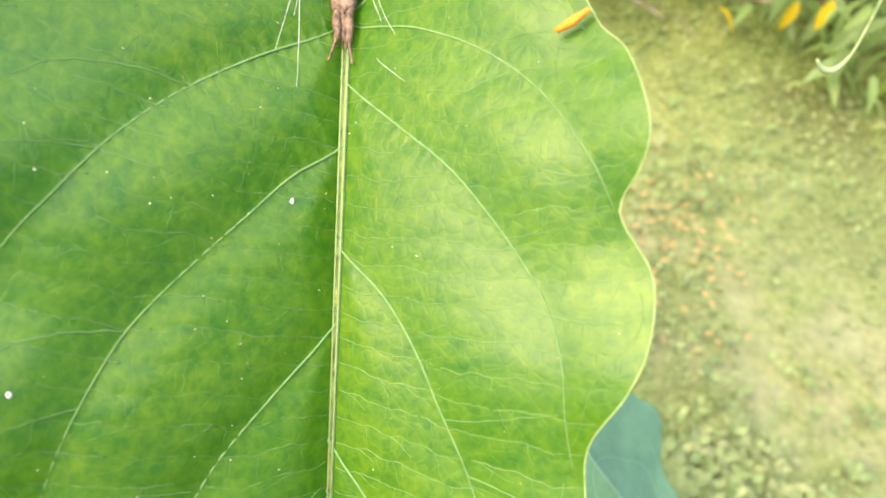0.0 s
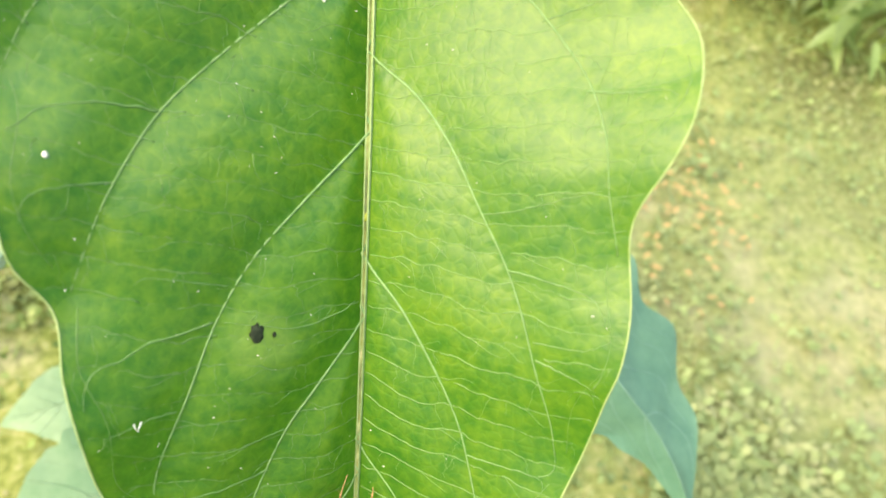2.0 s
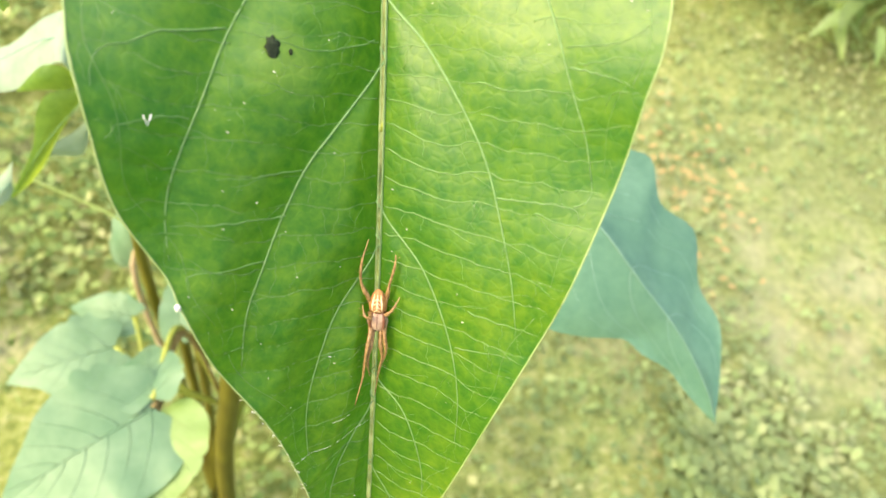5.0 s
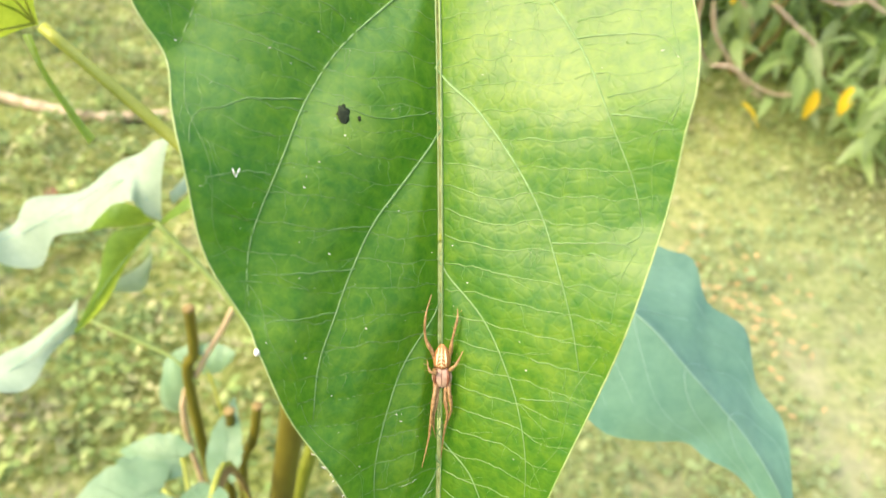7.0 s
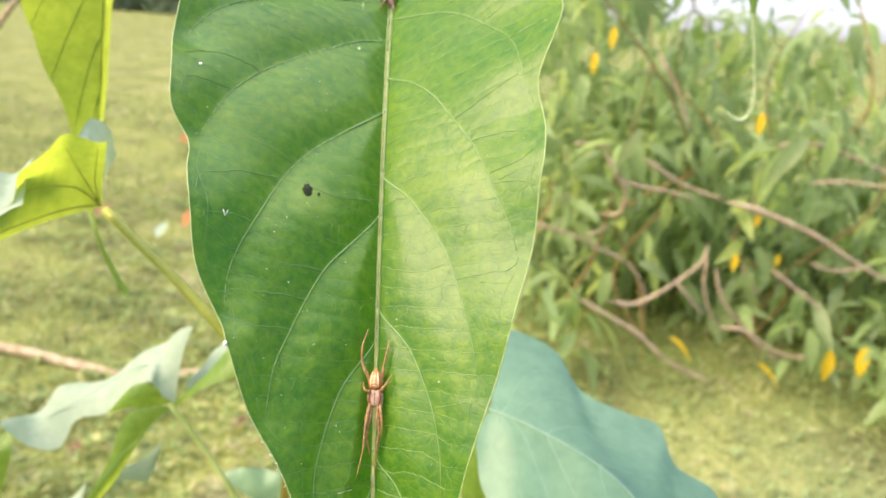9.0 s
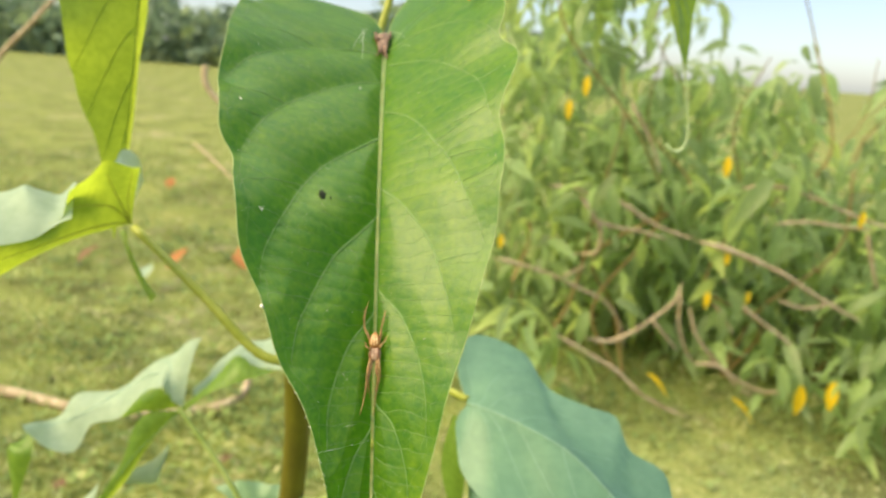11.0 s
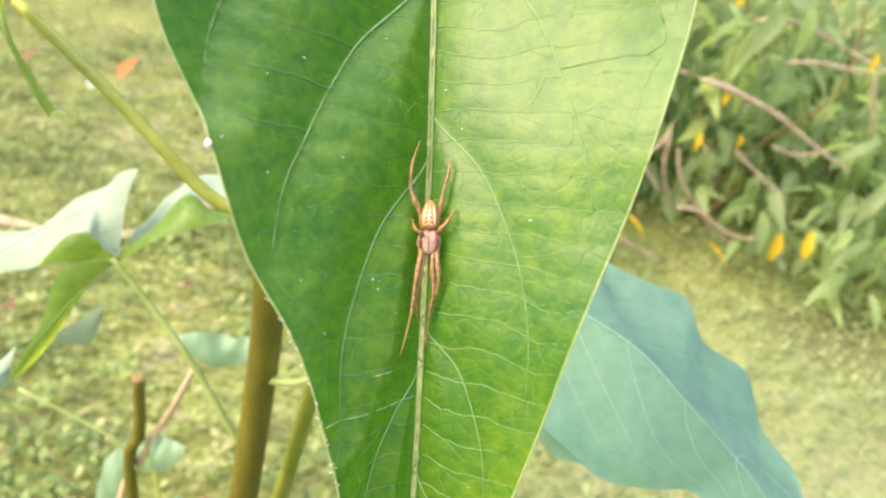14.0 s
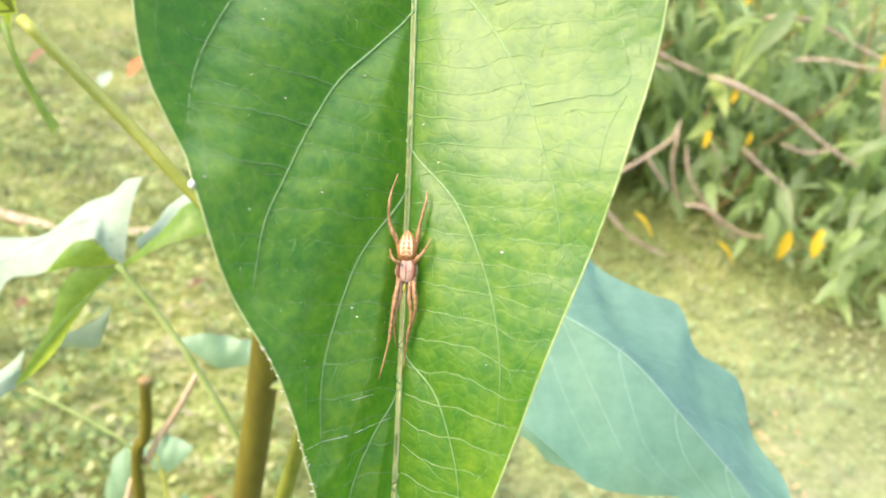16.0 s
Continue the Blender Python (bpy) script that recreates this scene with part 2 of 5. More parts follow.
M_RUST = leaf_material("leaf_rust", (0.30, 0.12, 0.035), (0.46, 0.22, 0.07), (0.6, 0.2, 0.03), 0.3, 0.6, 0.3, 90)
M_VEIN = plain_material("vein_pale", (0.122, 0.236, 0.066), (0.19, 0.315, 0.11), 500, 0.5, 0.2, 0.0001)
M_BLUEVEIN = plain_material("vein_bluish", (0.17, 0.31, 0.21), (0.25, 0.39, 0.28), 400, 0.5, 0.2, 0.0001)
M_BRANCH = plain_material("branch_vein", (0.085, 0.19, 0.042), (0.14, 0.26, 0.075), 600, 0.5, 0.1, 0.0001, coat=0.36)
M_MIDRIB = plain_material("midrib_pale", (0.18, 0.27, 0.085), (0.27, 0.36, 0.14), 400, 0.5, 0.3, 0.0002)
M_CROSS = plain_material("cross_vein", (0.068, 0.170, 0.024), (0.112, 0.225, 0.044), 600, 0.5, 0.1, 0.0001, coat=0.36)
M_MARGIN = plain_material("leaf_margin", (0.20, 0.30, 0.08), (0.32, 0.40, 0.16), 500, 0.5, 0.2, 0.0001)
M_STEM = plain_material("stem_green_brown", (0.078, 0.066, 0.003), (0.145, 0.136, 0.006), 60, 0.5, 0.5, 0.0008, stretch=(1, 1, 0.25))
M_TIP = plain_material("leaf_tip_pale", (0.26, 0.36, 0.16), (0.42, 0.50, 0.28), 300, 0.5, 0.2, 0.0002)
M_STALK = plain_material("stalk_dull_green", (0.24, 0.33, 0.07), (0.34, 0.42, 0.13), 90, 0.55, 0.3, 0.0004)
M_SHOOT = plain_material("shoot_olive", (0.15, 0.19, 0.010), (0.24, 0.28, 0.03), 70, 0.5, 0.4, 0.0005)
M_PETIOLE = plain_material("petiole_green", (0.23, 0.27, 0.025), (0.35, 0.38, 0.06), 90, 0.45, 0.3, 0.0004)
M_TWIG = plain_material("twig_brown", (0.17, 0.11, 0.03), (0.30, 0.23, 0.08), 120, 0.8, 0.8, 0.001)
M_DRY = plain_material("dry_stalk", (0.42, 0.31, 0.17), (0.58, 0.46, 0.28), 120, 0.8, 0.5, 0.0006)
M_BARK = plain_material("branch_bark", (0.30, 0.22, 0.13), (0.50, 0.41, 0.28), 40, 0.85, 0.9, 0.003)
M_HOLE = plain_material("dark_rot", (0.012, 0.018, 0.010), (0.035, 0.048, 0.025), 900, 0.9, 0.8, 0.0003, spec=0.15)
M_SPECK = plain_material("white_speck", (0.65, 0.62, 0.52), (0.85, 0.83, 0.76), 900, 0.7, 0.4, 0.0002)
M_SILK = plain_material("silk", (0.75, 0.78, 0.72), (0.9, 0.92, 0.88), 900, 0.35, 0.1, 0.0001, spec=0.8)
M_ORANGE = plain_material("orange_scrap", (0.75, 0.20, 0.01), (0.9, 0.33, 0.02), 700, 0.6, 0.4, 0.0002)
M_CARAPACE = plain_material("spider_tan", (0.26, 0.155, 0.095), (0.47, 0.33, 0.23), 900, 0.38, 0.4, 0.0001)
M_ABDOMEN = plain_material("spider_straw", (0.24, 0.095, 0.025), (0.46, 0.22, 0.07), 1500, 0.6, 0.4, 0.0001)
M_BAND = plain_material("spider_band_brown", (0.10, 0.035, 0.015), (0.24, 0.10, 0.05), 1200, 0.45, 0.3, 0.0001)
M_STRIPE = plain_material("spider_cream", (0.70, 0.52, 0.26), (0.86, 0.72, 0.45), 900, 0.45, 0.2, 0.0001)
M_LEG = plain_material("spider_leg_amber", (0.13, 0.070, 0.022), (0.41, 0.25, 0.100), 1500, 0.35, 0.4, 0.0001)
M_DARKLEG = plain_material("spider_leg_brown", (0.035, 0.020, 0.014), (0.30, 0.19, 0.13), 900, 0.55, 0.6, 0.0002)
M_DARKBODY = plain_material("spider_body_grey_brown", (0.04, 0.022, 0.015), (0.34, 0.23, 0.17), 800, 0.6, 0.8, 0.0002)
M_EYE = plain_material("spider_eye", (0.004, 0.003, 0.003), (0.01, 0.008, 0.006), 500, 0.1, 0.0, 0.0001, spec=0.9)
M_GROUND = ground_material()
M_TURF = turf_material()
# distant foliage: the haze of the air is mixed into this pale bluish green
M_FAR = leaf_material("far_foliage_hazed", (0.14, 0.22, 0.15), (0.24, 0.33, 0.23), (0.3, 0.42, 0.25), 0.4, 0.6, 0.3, 6, vary=0.4)


# ---- building blocks ----
def smooth(me):
    me.polygons.foreach_set("use_smooth", [True] * len(me.polygons))
    return me


def mesh_of(name, verts, faces, material):
    me = bpy.data.meshes.new(name)
    me.from_pydata([tuple(v) for v in verts], [], faces)
    me.materials.append(material)
    return smooth(me)


def hang(name, me, parent=None, label=""):
    ob = new(name, me)
    ob.parent = parent
    return tagged(ob, label)


def spline(points, n):
    """A smooth run of n+1 points through the given ones."""
    pts = [Vector(p) for p in points]
    pts = [pts[0] * 2 - pts[1]] + pts + [pts[-1] * 2 - pts[-2]]
    segs, res = len(pts) - 3, []
    for i in range(n + 1):
        u = i / n * segs
        k = min(int(u), segs - 1)
        f = u - k
        p0, p1, p2, p3 = pts[k:k + 4]
        res.append(0.5 * (2 * p1 + (p2 - p0) * f + (2 * p0 - 5 * p1 + 4 * p2 - p3) * f * f + (3 * p1 - p0 - 3 * p2 + p3) * f ** 3))
    return res


def tube(points, radius, sides=8):
    """Vertices and faces of a tube along points; radius(u) for u from 0 to 1."""
    verts, faces, up = [], [], Vector((0.13, 0.31, 0.94))
    for i, p in enumerate(points):
        d = (points[min(i + 1, len(points) - 1)] - points[max(i - 1, 0)]).normalized()
        s = d.cross(up)
        s = s.normalized() if s.length > 1e-4 else Vector((1, 0, 0))
        w = s.cross(d)
        r = radius(i / (len(points) - 1))
        for k in range(sides):
            g = 2 * math.pi * k / sides
            verts.append(p + s * (math.cos(g) * r) + w * (math.sin(g) * r))
        if i:
            o, q = (i - 1) * sides, i * sides
            faces += [(o + k, o + (k + 1) % sides, q + (k + 1) % sides, q + k) for k in range(sides)]
    faces.append(tuple(range(sides))[::-1])
    faces.append(tuple(range(len(verts) - sides, len(verts))))
    return verts, faces


def joined(pieces):
    verts, faces = [], []
    for v, f in pieces:
        o = len(verts)
        verts += v
        faces += [tuple(i + o for i in face) for face in f]
    return verts, faces


def blob(centre, axes, radii, rings=10, sides=14, lumps=0.0, seed=0.0):
    """An egg shape; axes: three unit vectors, radii along them."""
    verts, faces = [], []
    for i in range(rings + 1):
        phi = math.pi * i / rings
        for k in range(sides):
            g = 2 * math.pi * k / sides
            d = Vector((math.cos(phi), math.sin(phi) * math.cos(g), math.sin(phi) * math.sin(g)))
            s = 1 + lumps * noise.noise(d * 2.3 + Vector((seed, 0, 0)))
            verts.append(centre + (axes[0] * d.x * radii[0] + axes[1] * d.y * radii[1] + axes[2] * d.z * radii[2]) * s)
        if i:
            o, q = (i - 1) * sides, i * sides
            faces += [(o + k, o + (k + 1) % sides, q + (k + 1) % sides, q + k) for k in range(sides)]
    return verts, faces


def resample(points, n):
    pts = spline([(a, b, 0) for a, b in points], 260)
    d = [0.0]
    for p, q in zip(pts, pts[1:]):
        d.append(d[-1] + (q - p).length)
    res, k = [], 0
    for i in range(n + 1):
        want = d[-1] * i / n
        while k < len(d) - 2 and d[k + 1] < want:
            k += 1
        f = (want - d[k]) / max(d[k + 1] - d[k], 1e-9)
        res.append(pts[k].lerp(pts[k + 1], min(max(f, 0), 1)).to_2d())
    return res


# ---- ground ----
def ground_height(x, y):
    near = math.exp(-(x * x + (y - 1) ** 2) / 60)
    return 0.02 * noise.noise(Vector((x * 0.8, y * 0.8, 0.3))) * near - 0.01


def build_ground():
    steps = [-300, -120, -50, -20, -9, -5] + [-3 + 0.15 * i for i in range(41)] + [5, 9, 20, 50, 120, 300]
    verts = [(x, y + 1, ground_height(x, y + 1)) for y in steps for x in steps]
    n = len(steps)
    faces = [(j * n + i, j * n + i + 1, (j + 1) * n + i + 1, (j + 1) * n + i) for j in range(n - 1) for i in range(n - 1)]
    ob = new("ground", mesh_of("ground", verts, faces, M_GROUND))
    tagged(ob, "weedy lawn with bare sandy soil patches", "ground", kind="structure")


def build_turf():
    rng = random.Random(5)
    verts, faces = [], []
    for _ in range(125000):
        y, u = -0.25 + 6.2 * rng.random() ** 1.5, rng.random() - 0.5
        if rng.random() < max((abs(u) - 0.34) / 0.16, (0.45 - y) / 0.7, (y - 4.2) / 1.8):
            continue
        x = u * (1.5 + 1.5 * max(y, 0.2)) * 1.3
        patch = noise.noise(Vector((x * 1.6, y * 1.6, 4.0)))
        if patch < -0.12 + 0.22 * math.exp(-((x - 0.75) ** 2 + (y - 0.75) ** 2) / 0.14) and rng.random() < 0.75:
            continue
        z, g = ground_height(x, y), rng.random() * 6.283
        size = rng.uniform(0.003, 0.0085) * (1 + 0.22 * y)
        d, s = Vector((math.cos(g), math.sin(g), rng.uniform(-0.2, 0.9))), Vector((-math.sin(g), math.cos(g), rng.uniform(-0.4, 0.4)))
        o = len(verts)
        c = Vector((x, y, z + rng.uniform(0.001, 0.024)))
        if rng.random() < 0.6:
            tip = c + d * size * 3 + Vector((0, 0, size * 2))
            verts += [c - s * size * 0.18, c + s * size * 0.18, tip]
            faces.append((o, o + 1, o + 2))
        else:
            verts += [c - d * size, c + s * size * 0.8, c + d * size, c - s * size * 0.8]
            faces.append((o, o + 1, o + 2, o + 3))
    # taller rosettes of broad-leaved weeds
    for k in range(6100):
        x, y = rng.uniform(-1.7, 1.3), 0.35 + 2.6 * rng.random() ** 1.2
        clump = k >= 5400
        if clump:
            x, y = rng.gauss(0.46, 0.11), rng.gauss(0.33, 0.07)
        if noise.noise(Vector((x * 2.3, y * 2.3, 9.0))) < -0.05 or (x > 0.15 and not clump and rng.random() < 0.8):
            continue
        z = ground_height(x, y) + rng.uniform(0.012, 0.034)
        for k in range(rng.randrange(4, 7)):
            g, size = rng.random() * 6.283, rng.uniform(0.009, 0.018)
            d, t = Vector((math.cos(g), math.sin(g), rng.uniform(-0.1, 0.7))), Vector((-math.sin(g), math.cos(g), rng.uniform(-0.3, 0.3)))
            c = Vector((x, y, z)) + d * size * 0.4
            o = len(verts)
            verts += [c, c + d * size * 0.6 + t * size * 0.42, c + d * size * 1.25, c + d * size * 0.6 - t * size * 0.42]
            faces.append((o, o + 1, o + 2, o + 3))
    ob = new("grass", mesh_of("grass", verts, faces, M_TURF))
    tagged(ob, "short patchy grass and small clover weeds", "grass", kind="stuff")


build_ground()
build_turf()


# ---- plant ----
OUT_L = [(-6, 0), (-20, -1.5), (-31, -10), (-32, -28), (-24, -43), (-8, -53), (10, -57.5), (30, -58), (52, -56.5), (66, -55), (73, -53.3), (79.5, -48.3), (88, -48),
         (97, -46.3), (107, -43.3), (117, -37.2), (122, -35.6), (133, -30.8), (148, -21.8), (163, -16.2), (178, -12), (191, -7.4), (204, -3.8), (216, 0)]
OUT_R = [(-6, 0), (-20, 1.5), (-30, 10), (-29, 26), (-18, 38), (0, 43), (11, 47), (16, 51.5), (25, 54.7), (30, 53), (34, 49.6), (37, 50), (43, 53.9), (51, 54.2),
         (57, 51.8), (64, 46.6), (69, 45.5), (78, 46.6), (85, 46), (91, 43.9), (104, 40), (118, 35.7), (133, 29.6), (148, 23.8), (166, 17.7), (182, 12.2), (193, 8.2), (203, 5), (216, 0)]
RUNG = 4.6
VEINS = {
    "l1": [(2, -2), (10, -16), (18, -28), (26, -37), (34, -44), (42, -50.5), (50, -54)],
    "l2": [(23, -0.5), (28.4, -8.6), (35.4, -16), (44.4, -25.6), (52.7, -33.6), (60.3, -38.8), (67.4, -42.6), (77, -46)],
    "l3": [(54, -0.5), (63.4, -9.6), (73.5, -19.4), (82.8, -25.7), (91.6, -30.1), (101.5, -34.7), (108, -36.3), (115, -36.3)],
    "l4": [(87.5, -0.5), (95.6, -7.2), (102.5, -13.3), (109.5, -17.3), (118.4, -21.5), (125.7, -24.7), (135, -25.9)],
    "l5": [(120, -0.5), (129.5, -7.9), (139.9, -12.2), (149, -14.4), (158, -14.2)],
    "l6": [(153, -0.3), (158.7, -4.3), (164.5, -7.3), (172, -9.2), (180, -8.6)],
    "r0": [(-2, 1), (-6, 12), (-4, 26), (4, 38), (12, 45)],
    "r1": [(1, 1), (3, 8), (5.5, 16.2), (11.4, 28.1), (18.6, 37.6), (25.5, 43.6), (30.7, 46.9), (36, 49)],
    "r2": [(11.5, 0.5), (20.2, 11.5), (27.7, 21.6), (35, 28.7), (42, 34.5), (47.9, 38.7), (55.1, 41.6), (62.6, 42.4), (70, 43.8)],
    "r3": [(40.5, 0.5), (47.2, 8.8), (55.6, 15.8), (64.5, 21), (73.5, 26.4), (81, 29.9), (89.2, 32.8), (96, 35.3), (102, 36.6)],
    "r4": [(76, 0.5), (83.1, 7.6), (92.3, 14.3), (100.6, 19), (109.4, 22.3), (118.5, 25.3), (127, 27)],
    "r5": [(112.3, 0.5), (120.5, 8.5), (129.5, 13.5), (137.5, 16.4), (145.4, 17.9), (154, 17.9)],
    "r6": [(146, 0.4), (151.1, 6.1), (158.5, 9.6), (166, 11.6), (174, 12)],
    "r7": [(170, 0.3), (176, 4.5), (183, 7)],
}

# branches of the side veins: their lines on the blade in millimetres, and their thickness
BRANCHES = [
    ([(52.9, -33.9), (52.8, -37), (52.8, -43), (54, -48.9), (55.9, -51.6), (57.2, -53.5)], 0.00022),
    ([(62.8, -40.2), (63.5, -46.9), (64.5, -50.8), (65.9, -52), (68, -52.3)], 0.00016),
    ([(83.1, -26.4), (83.8, -31), (84.5, -36.5), (86.1, -40.5), (87.1, -44.2), (89.4, -45.6), (91.6, -45.8)], 0.00022),
    ([(95.4, -32.6), (95.1, -36.5), (95.9, -42.3), (97.4, -44)], 0.00016),
    ([(77.8, -24.1), (76.5, -30.2), (75.5, -36.3), (76.4, -38.1)], 0.00014),
    ([(82.6, -1.4), (84.1, -6.2), (85.1, -13.3), (83.2, -25)], 0.00015),
    ([(16.8, -26.5), (15.9, -32.9), (16.1, -39.2), (17.2, -46), (20.2, -50.8)], 0.00022),
    ([(28.1, -38.9), (28.4, -45.9), (29, -51)], 0.00020),
    ([(103.6, -14.4), (103.5, -18.5), (103.9, -24), (103.8, -29.2)], 0.00015),
    ([(110.6, -17.4), (110.5, -22.6), (110.4, -28.9), (110.2, -35.6)], 0.00019),
    ([(117.6, -21.4), (117.5, -28.4), (117.5, -33.9), (120.4, -34.1)], 0.00017),
    ([(48.5, 38.1), (49.1, 44.4), (48.9, 49.2), (49.8, 51.4)], 0.00020),
    ([(65.8, 21.5), (64.8, 28.2), (63.2, 34.4), (61.6, 41.2)], 0.00014),
    ([(38.4, 30.8), (37.8, 35.4), (37.0, 41)], 0.00014),
    ([(73.8, 26.6), (74.6, 33.4), (75.9, 39.8), (78, 42.4), (79.4, 43)], 0.00020),
    ([(86.5, 32.4), (87.6, 37.9), (88.8, 41.8), (89.2, 42.5)], 0.00018),
    ([(88.5, 42.2), (86.8, 43.2), (84.9, 43.8)], 0.00014),
    ([(83.9, 31.8), (83.4, 40.1), (81.1, 44.8)], 0.00014),
    ([(106.4, 21.2), (106.1, 27.6), (106.3, 34.5), (108.2, 35.6)], 0.00019),
    ([(106.1, 34.5), (104.5, 36.7), (101.2, 36.6)], 0.00015),
    ([(133.8, 16.2), (132.6, 23.8), (132.5, 27.4)], 0.00014),
]


def ladder(a, b):
    """How many steps of the cross-vein ladder lie between the base and (a, b), in millimetres."""
    side = 1 if b > 0 else -1
    r = abs(b)
    lean = (0.15 if side > 0 else -0.02) * r - 0.0022 * r * r
    sway = 1.7 * noise.noise(Vector((a * 0.045, b * 0.10, 3.0 * side))) + 0.55 * noise.noise(Vector((a * 0.11, b * 0.33, 9.0)))
    return (a - lean - sway) / RUNG


VEIN_SAMPLES = {side: np.array([tuple(p) for key, table in VEINS.items() if key[0] == side for p in resample(table, 30)]) for side in "lr"}


def relief(a, b):
    """Height of the blade's quilted surface: low along the veins, domed between them, in metres."""
    pts = VEIN_SAMPLES["l" if b < 0 else "r"]
    d2 = float(((pts - (a, b)) ** 2).sum(1).min())
    d2 = min(d2, b * b * 1.5)
    step = abs(math.sin(math.pi * ladder(a, b)))
    quilt = (0.00024 if b < 0 else 0.00012) * (step ** 0.45 - 0.6) * (1 - math.exp(-d2 / 3.0))
    return quilt - (0.00030 if b < 0 else 0.00012) * math.exp(-d2 / 1.6) + (0.0015 * (1 - math.exp(-d2 / 26.0)) if b < 0 else 0.0005 * (1 - math.exp(-d2 / 34.0)) - 0.00018) - 0.0006


def half_blade(outline, rows=400, cols=62):
    edge = resample(outline, rows)
    verts, faces = [], []
    sign = math.copysign(1e-6, outline[3][1])
    for i, e in enumerate(edge):
        s = i / rows
        a0 = -6 + 222 * s ** 1.15
        for j in range(cols + 1):
            u = j / cols
            a, b = a0 + (e.x - a0) * u, e.y * u
            b = b if abs(b) > 1e-6 else sign
            verts.append(blade_point(a / 1000, b / 1000, relief(a, b)))
        if i:
            o, q = (i - 1) * (cols + 1), i * (cols + 1)
            faces += [(o + j, o + j + 1, q + j + 1, q + j) for j in range(cols)]
    return verts, faces


def width_at(outline, a):
    best = 0.0
    for (a0, b0), (a1, b1) in zip(outline, outline[1:]):
        if min(a0, a1) <= a <= max(a0, a1) and abs(a1 - a0) > 1e-6:
            best = max(best, abs(b0 + (b1 - b0) * (a - a0) / (a1 - a0)))
    return best


def rung_place(k, side, b):
    a = k * RUNG
    for _ in range(5):
        a -= (ladder(a, side * b) - k) * RUNG * 0.9
    return a


def cross_veins():
    """The fine ladder of veins that runs across between the side veins."""
    rng = random.Random(11)
    pieces = []

    def add(path, side, outline, r):
        pts = [blade_point(a / 1000, side * b / 1000, relief(a, side * b) + 0.00004 - 0.42 * r) for a, b in path if 0.3 < b < width_at(outline, a) * 0.985 and a < 213]
        if len(pts) > 3:
            pieces.append(tube(pts, lambda u: r * (1 - 0.45 * u), 5))

    for side, outline in ((-1, OUT_L), (1, OUT_R)):
        for k in range(-6, 48):
            b, stop = 0.5, 57.0
            while b < stop:
                far = b + rng.uniform(14, 40)
                path = []
                while b < far:
                    wob = 0.16 * noise.noise(Vector((b * 0.9, k * 3.1, side * 5.0))) + 0.16 * noise.noise(Vector((b * 2.2, k * 1.7, side)))
                    path.append((rung_place(k, side, b) + wob, b))
                    b += 0.55
                add(path, side, outline, rng.uniform(0.00011, 0.00016))
                b += rng.choice((0.0, 0.0, 0.6, 2.5))
            # slanting links from one rung over to the next
            for _ in range(2):
                b0 = rng.uniform(2, 52)
                run, up = rng.uniform(4.5, 8.0), rng.choice((0.35, 0.5, -0.4))
                path = []
                for m in range(9):
                    f = m / 8
                    bb = b0 + run * f
                    path.append((rung_place(k, side, bb) + RUNG * up * f * f * (3 - 2 * f) + 0.12 * noise.noise(Vector((bb * 2, k, 8))), bb))
                add(path, side, outline, 0.00006)
            # fine crooked links that break the ladder into small fields
            for _ in range(6):
                b0 = rng.uniform(1.5, 54)
                drift, stop_at = rng.uniform(-2.2, 2.2), rng.choice((1.0, 1.0, 0.55))
                path = []
                for m in range(8):
                    f = m / 7 * stop_at
                    bb = abs(b0 + drift * f + 0.8 * noise.noise(Vector((f * 4, b0, k)))) + 0.4
                    path.append((rung_place(k, side, bb) + RUNG * f, bb))
                add(path, side, outline, 0.000045)
        # a looping vein just inside the margin
        loop = []
        for m, p in enumerate(resample(outline, 300)):
            inset = 3.0 + 1.5 * noise.noise(Vector((m * 0.09, side, 1))) + 0.9 * math.sin(m * 0.33)
            if abs(p.y) > inset + 1.5 and p.x > 2:
                loop.append((p.x - 0.3 * inset, abs(p.y) - inset))
        cutat = [0, 30, 47, 75, 110, 128, 165, 200, len(loop)]
        for c0, c1 in zip(cutat, cutat[1:]):
            if c1 - c0 > 8:
                add(loop[c0:c1 - 5], side, outline, 0.00007)
    return joined(pieces)


